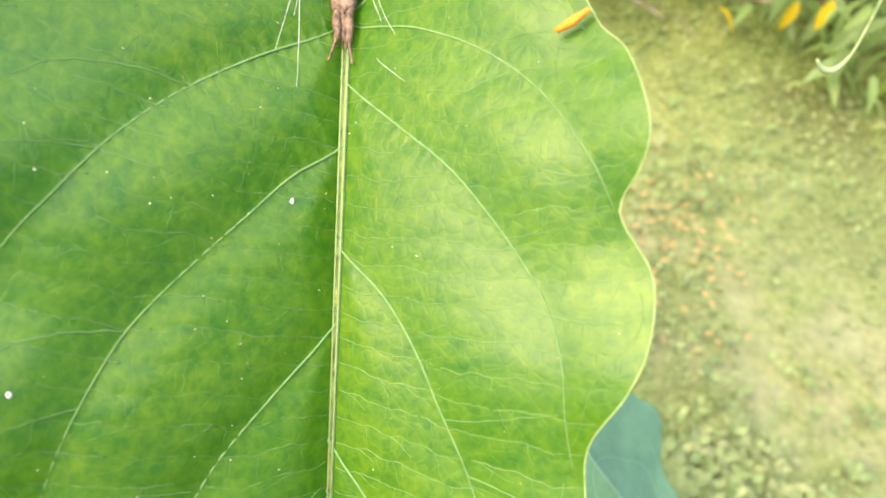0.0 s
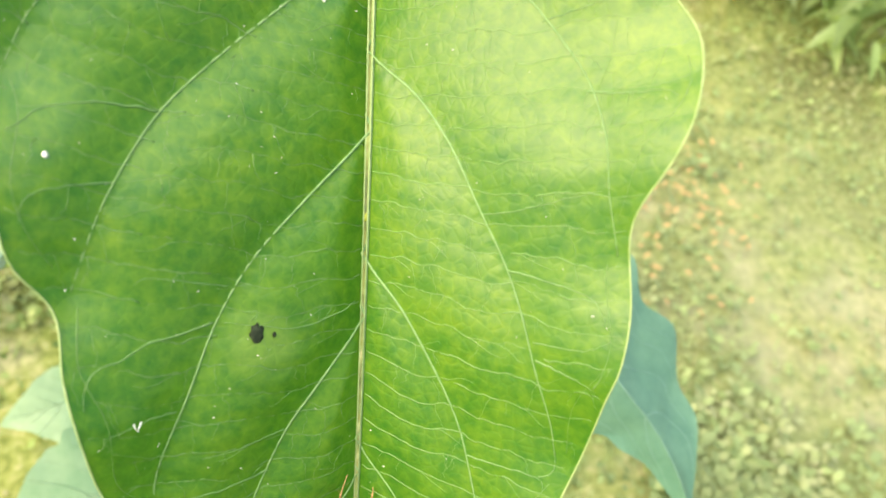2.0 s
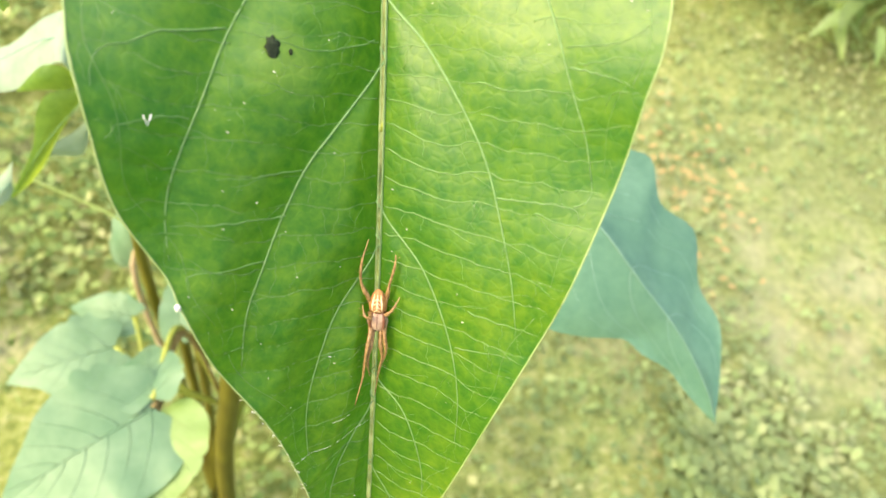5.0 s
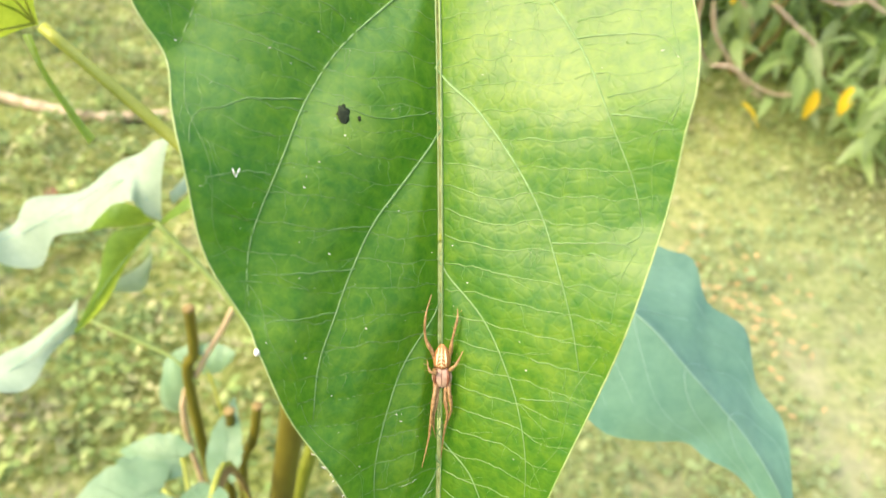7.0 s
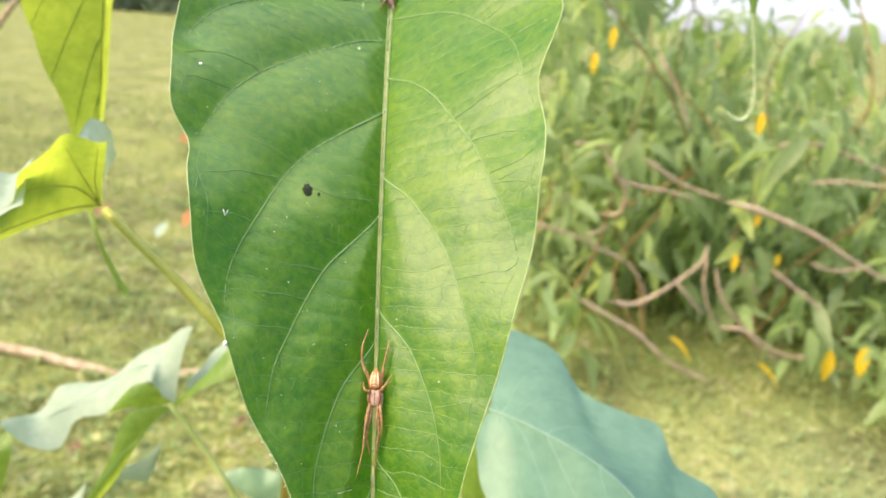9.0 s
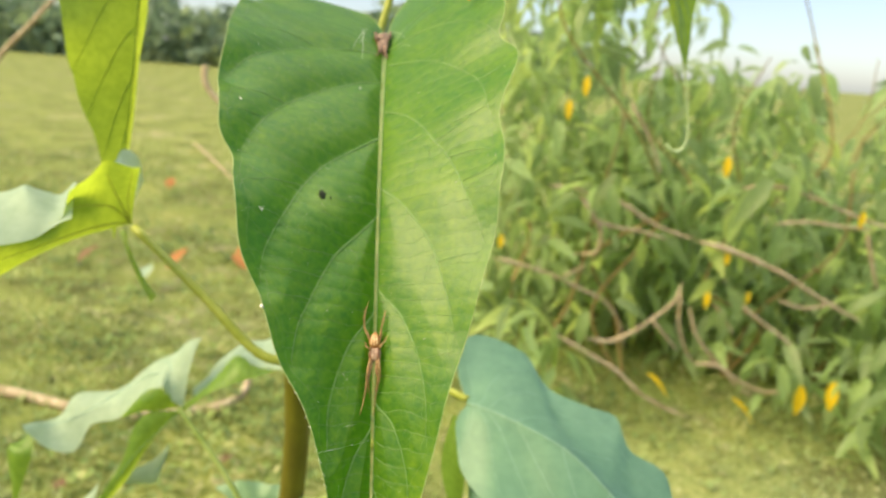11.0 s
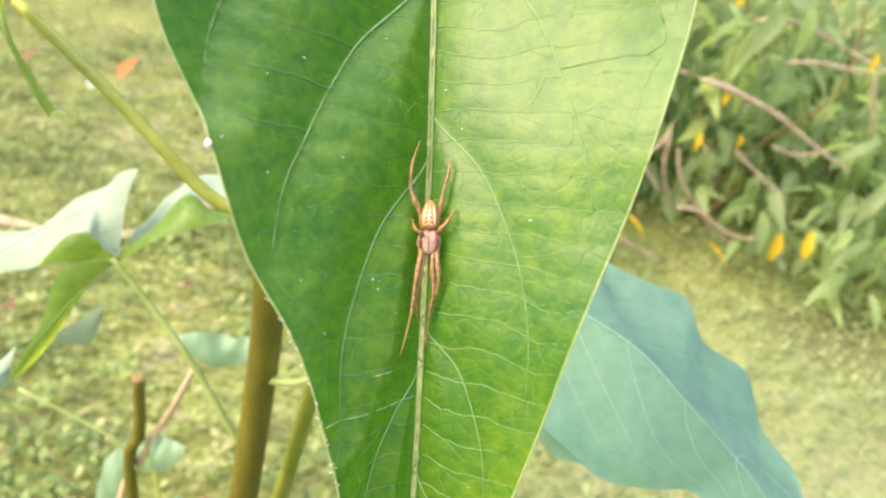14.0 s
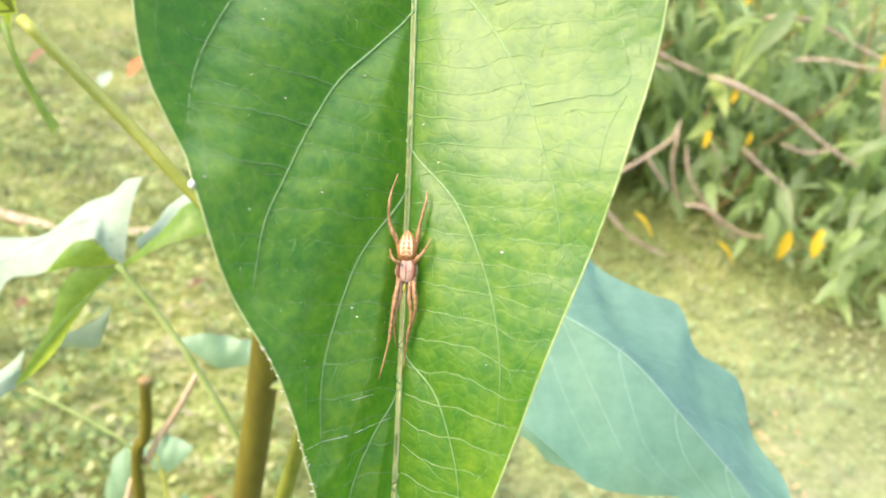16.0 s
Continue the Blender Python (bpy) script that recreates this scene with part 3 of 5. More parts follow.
def build_main_leaf(plant):
    lv, lf = joined([half_blade(OUT_L), half_blade(OUT_R)])
    blade = hang("leaf", mesh_of("leaf", lv, lf, M_BLADE), plant, "broad heart-shaped green leaf folded along its pale midrib")
    pts = [blade_point(a / 1000, 1e-6, -0.0008) for a in range(-8, 216, 3)]
    ridges = [tube(pts, lambda u: 0.00050 * (1 - u) ** 2.1 + 0.00007, 8)]
    for side in (-1, 1):
        edge = [blade_point(a / 1000, side * (0.00034 * (1 - a / 217) ** 2.1 + 0.00003), -0.0004) for a in range(-8, 216, 3)]
        ridges.append(tube(edge, lambda u: 0.00022 * (1 - u) ** 2.1 + 0.00004, 6))
    hang("midrib", mesh_of("midrib", *joined(ridges), M_MIDRIB), blade, "pale yellow-green midrib")
    for key, table in VEINS.items():
        start = (table[0][0] - 4.0, 0.12 * (-1 if key[0] == "l" else 1))
        path = resample([start] + table, 30)
        pts = [blade_point(p.x / 1000, p.y / 1000, relief(p.x, p.y) + 0.00003 + 0.00006 * k / 30) for k, p in enumerate(path)]
        r = 0.00025 if key[1] < "5" else 0.00018
        hang("vein", mesh_of("vein", *tube(pts, lambda u: r * (1 - 0.7 * u), 6), M_VEIN), blade)
    # branches from the side veins out to the margin
    for table, r in BRANCHES:
        pts = []
        for k, p in enumerate(resample(table, 30)):
            a, b = p.x + 0.22 * noise.noise(Vector((k * 0.35, table[0][0], 5))), p.y + 0.1 * noise.noise(Vector((k * 0.5, table[0][0], 8)))
            pts.append(blade_point(a / 1000, b / 1000, relief(a, b) + 0.00005))
        hang("vein", mesh_of("vein", *tube(pts, lambda u: 0.78 * r * (1 - 0.75 * u), 6), M_BRANCH), blade)
    cross = hang("cross_vein_net", mesh_of("cross_vein_net", *cross_veins(), M_CROSS), blade)
    tagged(cross, kind="stuff")
    rng = random.Random(4)
    dust = []
    while len(dust) < 140:
        a, b = rng.uniform(2, 195), rng.uniform(-54, 50)
        if 1 < abs(b) < width_at(OUT_L if b < 0 else OUT_R, a) - 1 and (b < 0 or rng.random() < 0.4):
            r = rng.uniform(0.00004, 0.00009)
            dust.append(blob(blade_point(a / 1000, b / 1000, relief(a, b) + r), (Vector((1, 0, 0)), Vector((0, 1, 0)), Vector((0, 0, 1))), (r * rng.uniform(1, 3), r, r), 3, 5))
    tagged(hang("dust_fleck", mesh_of("dust_fleck", *joined(dust), M_SPECK), blade, "fine whitish dust flecks"), kind="stuff")
    rim = []
    for outline in (OUT_L, OUT_R):
        pts = [blade_point(p.x / 1000, (p.y if abs(p.y) > 1e-6 else 1e-6) / 1000, relief(p.x, p.y or 1e-6)) for p in resample(outline, 220)]
        rim.append(tube(pts, lambda u: 0.00016, 5))
    hang("leaf_margin", mesh_of("leaf_margin", *joined(rim), M_MARGIN), blade, "thin pale leaf edge")
    # stalk behind the leaf's base, to the stem
    stalk = spline([blade_point(-0.003, 1e-6, -0.002), blade_point(-0.009, 1e-6, -0.010), (-0.035, 0.135, 0.835), (-0.055, 0.142, 0.77), (-0.061, 0.128, 0.715)], 24)
    hang("petiole", mesh_of("petiole", *tube(stalk, lambda u: 0.0018 + 0.0007 * u, 10), M_PETIOLE), plant)


def flat_outline(side):
    table = OUT_L if side < 0 else OUT_R
    return [((a + 6) / 222 * (min(1.0, abs(b) / 25) if a < -6 else 1), abs(b) / 56) for a, b in table]


def leaf_shape(base, tip, facing, half_width, fold=(25, 25), droop=0.0, wave=0.0, seed=0.0, taper=0.0):
    """A function of (share of length, side in -1..1 of half width) for a smaller leaf from base to tip, its upper face towards facing."""
    base, tip = Vector(base), Vector(tip)
    along = tip - base
    length = along.length
    along.normalize()
    n = Vector(facing)
    n = (n - along * n.dot(along)).normalized()
    h = along.cross(n)
    wide = half_width if isinstance(half_width, tuple) else (half_width, half_width)

    def place(s, w):
        arch = droop * 4 * s * (1 - s) * length
        g = radians(fold[0] if w < 0 else fold[1])
        e = abs(w)
        half_width = (wide[0] if w < 0 else wide[1]) * (1 + taper * (0.35 - max(s, 0)))
        rip = wave * half_width * e * e * math.sin(s * 19 + seed + (1.9 if w > 0 else 0))
        return base + along * (s * length) + h * (math.cos(g) * w * half_width) + n * (arch + math.sin(g) * e * half_width + rip)

    return place


def build_leaf(plant, material, place, label="", vein_r=0.0005, rows=64, cols=12, veins=6, rib=None):
    rib = rib or M_VEIN
    parts = []
    for side in (-1, 1):
        edge = resample(flat_outline(side), rows)
        verts, faces = [], []
        for i, e in enumerate(edge):
            s0 = (i / rows) ** 1.15
            for j in range(cols + 1):
                u = j / cols
                verts.append(place(s0 + (e.x - s0) * u, max(e.y * u, 1e-5) * side))
            if i:
                o, q = (i - 1) * (cols + 1), i * (cols + 1)
                faces += [(o + j, o + j + 1, q + j + 1, q + j) for j in range(cols)]
        parts.append((verts, faces))
    blade = hang("leaf", mesh_of("leaf", *joined(parts), material), plant, label)
    hang("midrib", mesh_of("midrib", *tube([place(i / 40, 1e-5) for i in range(41)], lambda u: vein_r * (2.0 - 1.6 * u), 7), rib), blade)
    for i in range(veins):
        for side in (-1, 1):
            s0 = 0.02 + 0.13 * i + (0.05 if side > 0 else 0)
            reach = width_at(flat_outline(side), min(s0 + 0.2, 0.95)) * 0.86
            run = [place(s0 + 0.20 * (k / 10) ** 1.5 + 0.05 * k / 10, side * max(reach * (k / 10) ** 0.85, 1e-5)) for k in range(11)]
            hang("vein", mesh_of("vein", *tube(run, lambda u: vein_r * (1 - 0.7 * u), 5), rib), blade)
    return blade


def sheet_leaf(plant, material, upper, lower, label="", bulge=0.0, wave=0.0, seed=0.0, rib=None, runs=(), rows=40, cols=12):
    """A folded half of a leaf, spanned between two edges; bulge lifts its middle, wave crimps the upper edge."""
    up, lo = spline(upper, rows), spline(lower, rows)
    up = [up[min(len(up) - 1, round(i * (len(up) - 1) / rows))] for i in range(rows + 1)]
    lo = [lo[min(len(lo) - 1, round(i * (len(lo) - 1) / rows))] for i in range(rows + 1)]
    mid = rows // 2
    face = (up[-1] - up[0]).cross(lo[mid] - up[mid]).normalized()
    face = face if face.y < 0 else -face

    def place(s, v, lift=0.0):
        x = min(max(s, 0), 1) * rows
        i = min(int(x), rows - 1)
        f = x - i
        p, q = up[i].lerp(up[i + 1], f), lo[i].lerp(lo[i + 1], f)
        span = (q - p).length
        crimp = wave * span * (1 - v) ** 2 * math.sin(s * 21 + seed)
        fold = 0.02 * span * math.sin(s * 9 + v * 5 + seed)
        return p.lerp(q, v) + face * (bulge * span * 4 * v * (1 - v) + crimp + fold + lift)

    verts = [place(i / rows, j / cols) for i in range(rows + 1) for j in range(cols + 1)]
    faces = [(i * (cols + 1) + j, i * (cols + 1) + j + 1, (i + 1) * (cols + 1) + j + 1, (i + 1) * (cols + 1) + j) for i in range(rows) for j in range(cols)]
    blade = hang("leaf", mesh_of("leaf", verts, faces, material), plant, label)
    for run in runs:
        pts = spline([place(s, v, 0.0002) for s, v in run], 16)
        hang("vein", mesh_of("vein", *tube(pts, lambda u: 0.00045 * (1 - 0.7 * u), 6), rib or M_VEIN), blade)
    return blade


def folded_leaf(plant, material, upper, rib_line, lower, facing, label, rib, vein_r):
    """A broad leaf whose two halves span between its midrib and its edges, with soft ridges along the veins."""
    rows, cols = 70, 16
    face = Vector(facing).normalized()
    mid = resample3(rib_line, rows)
    halves, places = [], []
    for side, edge in ((0, resample3(upper, rows)), (1, resample3(lower, rows))):
        def place(s, v, lift=0.0, edge=edge, side=side):
            x = min(max(s, 0), 1) * rows
            i = min(int(x), rows - 1)
            p, q = mid[i].lerp(mid[i + 1], x - i), edge[i].lerp(edge[i + 1], x - i)
            span = (q - p).length
            ridge = 0.068 * span * math.sin((s * 1.15 - 0.35 * v) * 17 + side) * v * (1.2 - v)
            curl = 0.05 * span * v ** 3 * math.sin(s * 15 + 2 * side)
            crest = 0.0100 * math.sin(math.pi * min(max(s, 0), 1)) ** 0.7 * (1 - v) ** (1.2 if side else 2.6)
            return p.lerp(q, v) + face * (ridge + curl + lift + 0.65 * crest - 0.06 * span * v * v) + Vector((-0.2, -0.7, 0.68)) * 0.5 * crest
        verts = [place(i / rows, j / cols) for i in range(rows + 1) for j in range(cols + 1)]
        faces = [(i * (cols + 1) + j, i * (cols + 1) + j + 1, (i + 1) * (cols + 1) + j + 1, (i + 1) * (cols + 1) + j) for i in range(rows) for j in range(cols)]
        halves.append((verts, faces))
        places.append(place)
    blade = hang("leaf", mesh_of("leaf", *joined(halves), material), plant, label)
    pts = [places[0](i / 40, 0.0, 0.0002) for i in range(41)]
    hang("midrib", mesh_of("midrib", *tube(pts, lambda u: vein_r * (2.4 - 2.0 * u), 7), rib), blade)
    for place in places:
        for s0, reach, run in ((0.01, 0.75, 0.12), (0.02, 0.85, 0.32), (0.06, 0.85, 0.46), (0.18, 0.85, 0.50), (0.34, 0.85, 0.44), (0.52, 0.8, 0.34), (0.68, 0.8, 0.24)):
            pts = [place(s0 + run * (k / 10) ** 1.2, reach * k / 10, 0.00005) for k in range(11)]
            hang("vein", mesh_of("vein", *tube(pts, lambda u: vein_r * (1 - 0.7 * u), 5), rib), blade)
    return blade


def resample3(points, n):
    """n+1 points at even steps along a smooth line through the given ones."""
    fine = spline(points, 12 * n)
    total = [0.0]
    for p, q in zip(fine, fine[1:]):
        total.append(total[-1] + (q - p).length)
    res, k = [], 0
    for i in range(n + 1):
        want = total[-1] * i / n
        while k < len(total) - 2 and total[k + 1] < want:
            k += 1
        f = (want - total[k]) / max(total[k + 1] - total[k], 1e-9)
        res.append(fine[k].lerp(fine[k + 1], min(max(f, 0), 1)))
    return res


plant = new("leafy_plant")
plant.location = (0, 0, 0)
tagged(plant, "tall green-stemmed plant with large heart-shaped leaves", "plant")
build_main_leaf(plant)

STEM = [(-0.0585, 0.124, 0.718), (-0.0635, 0.145, 0.660), (-0.0735, 0.165, 0.590), (-0.0830, 0.172, 0.515), (-0.100, 0.178, 0.390), (-0.125, 0.19, 0.2), (-0.14, 0.2, -0.02)]
hang("stem", mesh_of("stem", *tube(spline(STEM, 48), lambda u: 0.0062 + 0.0035 * u, 14), M_STEM), plant, "thick green-brown upright stem")
SIDE = [(-0.044, 0.176, 0.64), (-0.049, 0.18, 0.598), (-0.069, 0.2, 0.493), (-0.09, 0.21, 0.39), (-0.12, 0.2, 0.22)]
hang("side_stem", mesh_of("side_stem", *tube(spline(SIDE, 30), lambda u: 0.0036 + 0.0024 * u, 10), M_SHOOT), plant, "thinner olive-green side shoot")
hang("bud_stalk", mesh_of("bud_stalk", *tube(spline([(-0.066, 0.156, 0.616), (-0.052, 0.150, 0.621), (-0.039, 0.149, 0.630)], 10), lambda u: 0.0026 - 0.0016 * u, 8), M_STALK), plant)

# upper leaf, seen from below its near half, and its stalk
A_BASE = (-0.144, 0.132, 0.775)
hang("petiole", mesh_of("petiole", *tube(spline([(-0.062, 0.122, 0.716), (-0.078, 0.119, 0.722), (-0.108, 0.124, 0.748), A_BASE], 20), lambda u: 0.0026 - 0.0006 * u, 9), M_PETIOLE), plant)
A_VEINS = [[(0.02, 0.97), (0.12, 0.6), (0.22, 0.2)], [(0.02, 0.97), (0.18, 0.72), (0.42, 0.45), (0.6, 0.3)], [(0.02, 0.97), (0.3, 0.92), (0.62, 0.72), (1.0, 0.6)], [(0.02, 0.97), (0.05, 0.6), (0.06, 0.1)]]
sheet_leaf(plant, M_LEAF, [(-0.133, 0.120, 0.807), (-0.139, 0.112, 0.810), (-0.144, 0.105, 0.809), (-0.148, 0.090, 0.801), (-0.148, 0.085, 0.790), (-0.158, 0.080, 0.787), (-0.162, 0.075, 0.782), (-0.175, 0.060, 0.782)],
           [(-0.142, 0.128, 0.777), (-0.150, 0.122, 0.776), (-0.158, 0.110, 0.774), (-0.168, 0.095, 0.768), (-0.179, 0.080, 0.760), (-0.187, 0.070, 0.754)], "bright backlit leaf with a wavy raised edge", bulge=-0.05, wave=0.05, runs=A_VEINS, rib=M_PETIOLE)
sheet_leaf(plant, M_PALE, [(-0.161, 0.115, 0.798), (-0.168, 0.110, 0.793), (-0.172, 0.100, 0.798), (-0.178, 0.095, 0.797), (-0.191, 0.085, 0.792)],
           [(-0.146, 0.085, 0.789), (-0.152, 0.080, 0.785), (-0.159, 0.072, 0.781), (-0.175, 0.060, 0.777)], "pale waxy far half of the backlit leaf", bulge=0.1, wave=0.02, seed=1.0)
sheet_leaf(plant, M_PALE, [(-0.151, 0.130, 0.807), (-0.154, 0.145, 0.811), (-0.149, 0.150, 0.805), (-0.147, 0.150, 0.795)],
           [(-0.145, 0.122, 0.804), (-0.143, 0.128, 0.803), (-0.142, 0.132, 0.798), (-0.142, 0.132, 0.786)], "pale curled lobe of the backlit leaf", bulge=0.1, rows=20, cols=8)
sheet_leaf(plant, M_LEAF, [(-0.149, 0.128, 0.773), (-0.141, 0.120, 0.764), (-0.133, 0.115, 0.753), (-0.125, 0.110, 0.745)],
           [(-0.146, 0.128, 0.774), (-0.139, 0.120, 0.765), (-0.130, 0.115, 0.754), (-0.122, 0.110, 0.748)], "thin drooping green leaf tip", bulge=0.2, rows=24, cols=6)
build_leaf(plant, M_LEAF, leaf_shape((-0.150, 0.17, 0.955), (-0.186, 0.188, 0.750), (-0.7, 0.6, 0.4), (0.041, 0.022), fold=(15, 55), droop=-0.03, wave=0.15, seed=2.2), "yellow-green hanging leaf lit from behind", vein_r=0.00028, rib=M_LEAF)
hang("petiole", mesh_of("petiole", *tube(spline([(-0.150, 0.17, 0.955), (-0.13, 0.18, 0.985), (-0.09, 0.17, 0.93), (-0.066, 0.14, 0.76), (-0.061, 0.126, 0.71)], 24), lambda u: 0.002, 8), M_PETIOLE), plant)

# middle leaves on the left: lit tops coloured pale, shaded hanging halves coloured green
C_BASE = (-0.149, 0.186, 0.649)
hang("petiole", mesh_of("petiole", *tube(spline([C_BASE, (-0.134, 0.185, 0.630), (-0.116, 0.182, 0.606), (-0.100, 0.180, 0.578), (-0.085, 0.178, 0.549)], 18), lambda u: 0.0014 + 0.0006 * u, 8), M_STALK), plant)
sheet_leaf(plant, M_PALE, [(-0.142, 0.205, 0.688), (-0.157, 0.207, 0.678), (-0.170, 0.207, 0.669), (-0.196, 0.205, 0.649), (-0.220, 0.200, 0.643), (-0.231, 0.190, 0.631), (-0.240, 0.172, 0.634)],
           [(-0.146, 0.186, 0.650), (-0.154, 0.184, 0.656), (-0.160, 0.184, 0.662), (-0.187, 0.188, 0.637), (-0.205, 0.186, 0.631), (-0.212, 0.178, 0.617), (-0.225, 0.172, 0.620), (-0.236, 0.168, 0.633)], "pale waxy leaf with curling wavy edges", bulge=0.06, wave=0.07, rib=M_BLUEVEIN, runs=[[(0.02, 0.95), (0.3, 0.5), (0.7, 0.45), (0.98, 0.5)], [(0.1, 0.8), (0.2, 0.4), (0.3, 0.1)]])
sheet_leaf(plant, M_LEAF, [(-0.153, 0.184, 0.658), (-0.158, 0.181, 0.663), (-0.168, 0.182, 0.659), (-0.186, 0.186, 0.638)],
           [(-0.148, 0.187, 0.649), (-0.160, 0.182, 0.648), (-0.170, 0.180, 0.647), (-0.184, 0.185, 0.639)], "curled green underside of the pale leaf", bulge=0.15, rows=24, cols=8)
sheet_leaf(plant, M_LEAF, [(-0.237, 0.178, 0.629), (-0.245, 0.175, 0.621), (-0.250, 0.170, 0.618), (-0.249, 0.170, 0.595), (-0.249, 0.170, 0.578)],
           [(-0.236, 0.178, 0.628), (-0.234, 0.172, 0.622), (-0.234, 0.168, 0.614), (-0.241, 0.168, 0.595), (-0.248, 0.170, 0.578)], "yellow-green leaf tip hanging down", bulge=0.15, rows=24, cols=6)
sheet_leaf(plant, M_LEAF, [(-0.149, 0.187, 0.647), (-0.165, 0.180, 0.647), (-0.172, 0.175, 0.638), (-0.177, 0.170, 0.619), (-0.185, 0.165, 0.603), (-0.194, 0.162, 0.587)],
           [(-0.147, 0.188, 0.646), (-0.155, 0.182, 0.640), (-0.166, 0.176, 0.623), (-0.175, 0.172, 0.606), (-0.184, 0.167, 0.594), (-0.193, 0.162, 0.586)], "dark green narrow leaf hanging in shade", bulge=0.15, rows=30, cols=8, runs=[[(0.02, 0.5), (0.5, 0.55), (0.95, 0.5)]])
sheet_leaf(plant, M_PALE, [(-0.162, 0.200, 0.615), (-0.171, 0.197, 0.605), (-0.181, 0.190, 0.600), (-0.189, 0.185, 0.598)],
           [(-0.165, 0.200, 0.602), (-0.171, 0.197, 0.588), (-0.182, 0.190, 0.591), (-0.189, 0.185, 0.592)], "pale bluish piece of leaf behind", bulge=0.1, rows=20, cols=8)
# one folded leaf; its light and shade are set by two leaf colours
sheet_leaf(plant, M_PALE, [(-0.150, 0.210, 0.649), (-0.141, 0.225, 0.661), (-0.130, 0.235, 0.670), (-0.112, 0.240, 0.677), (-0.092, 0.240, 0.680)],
           [(-0.145, 0.200, 0.650), (-0.131, 0.205, 0.663), (-0.121, 0.210, 0.674), (-0.106, 0.215, 0.667), (-0.085, 0.215, 0.668)], "waxy upper half of a folded leaf, coloured pale as lit", bulge=0.1, wave=0.05, seed=2.0)
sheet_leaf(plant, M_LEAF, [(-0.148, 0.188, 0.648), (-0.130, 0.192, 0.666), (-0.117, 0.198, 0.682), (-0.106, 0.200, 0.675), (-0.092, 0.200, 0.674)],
           [(-0.146, 0.187, 0.647), (-0.128, 0.184, 0.662), (-0.109, 0.184, 0.672), (-0.099, 0.190, 0.674), (-0.092, 0.198, 0.675)], "lower half of a folded leaf, coloured green as shaded", bulge=0.1, rows=30, cols=8)
sheet_leaf(plant, M_PALE, [(-0.195, 0.175, 0.599), (-0.210, 0.165, 0.584), (-0.228, 0.150, 0.576), (-0.247, 0.135, 0.568), (-0.262, 0.125, 0.561)],
           [(-0.196, 0.168, 0.581), (-0.206, 0.155, 0.575), (-0.211, 0.135, 0.568), (-0.229, 0.125, 0.575), (-0.258, 0.120, 0.563)], "pale waxy drooping leaf", bulge=0.08, wave=0.06, seed=3.0, rib=M_BLUEVEIN, runs=[[(0.02, 0.6), (0.5, 0.45), (0.95, 0.5)]])
sheet_leaf(plant, M_SOFT, [(-0.177, 0.310, 0.512), (-0.154, 0.310, 0.521), (-0.130, 0.310, 0.520), (-0.113, 0.310, 0.525)],
           [(-0.174, 0.305, 0.513), (-0.146, 0.300, 0.500), (-0.132, 0.300, 0.502), (-0.111, 0.300, 0.512)], "small bluish waxy leaf beside the stem", bulge=0.1, wave=0.1, rows=24, cols=8)

# right-hand bluish leaf and the ones behind it
G_BASE = (0.027, 0.148, 0.694)
G_UPPER = [(0.0265, 0.1463, 0.6930), (0.0194, 0.1625, 0.7040), (0.0199, 0.1782, 0.7138), (0.0330, 0.1874, 0.7182), (0.0565, 0.1830, 0.7129), (0.0699, 0.1639, 0.6994), (0.0919, 0.1571, 0.6928), (0.1058, 0.1549, 0.6899), (0.1126, 0.1400, 0.6798), (0.1299, 0.1334, 0.6737), (0.1341, 0.1140, 0.6611), (0.1446, 0.1021, 0.6525), (0.1465, 0.0842, 0.6410), (0.1464, 0.0666, 0.6298)]
G_RIB = [(0.0265, 0.1457, 0.6926), (0.0490, 0.1385, 0.6868), (0.0790, 0.1260, 0.6769), (0.1018, 0.1098, 0.6631), (0.1233, 0.0957, 0.6495), (0.1381, 0.0790, 0.6386), (0.1464, 0.0666, 0.6298)]
G_LOWER = [(0.0278, 0.1462, 0.6928), (0.0223, 0.1367, 0.6874), (0.0245, 0.1246, 0.6795), (0.0275, 0.1159, 0.6737), (0.0344, 0.1077, 0.6678), (0.0461, 0.0990, 0.6611), (0.0593, 0.0929, 0.6558), (0.0715, 0.0875, 0.6511), (0.0886, 0.0877, 0.6493), (0.1024, 0.0893, 0.6489), (0.1109, 0.0854, 0.6455), (0.1231, 0.0819, 0.6420), (0.1342, 0.0739, 0.6358), (0.1464, 0.0666, 0.6298)]
folded_leaf(plant, M_BLUE, G_UPPER, G_RIB, G_LOWER, (0.09, -0.53, 0.84), "broad bluish-green waxy leaf", M_BLUEVEIN, 0.00022)
hang("petiole", mesh_of("petiole", *tube(spline([G_BASE, (0.010, 0.160, 0.690), (-0.02, 0.175, 0.655), (-0.046, 0.178, 0.61)], 18), lambda u: 0.0019, 8), M_PETIOLE), plant, "yellow-green leaf stalk")
sheet_leaf(plant, M_BLUE, [(0.0311, 0.1400, 0.6515), (0.0444, 0.1320, 0.6461), (0.0596, 0.1240, 0.6408), (0.0773, 0.1180, 0.6316)],
           [(0.0325, 0.1350, 0.6394), (0.0410, 0.1270, 0.6374), (0.0529, 0.1200, 0.6353), (0.0606, 0.1160, 0.6306), (0.0780, 0.1120, 0.6317)], "bluish waxy leaf half hidden behind another", bulge=0.1, wave=0.03)
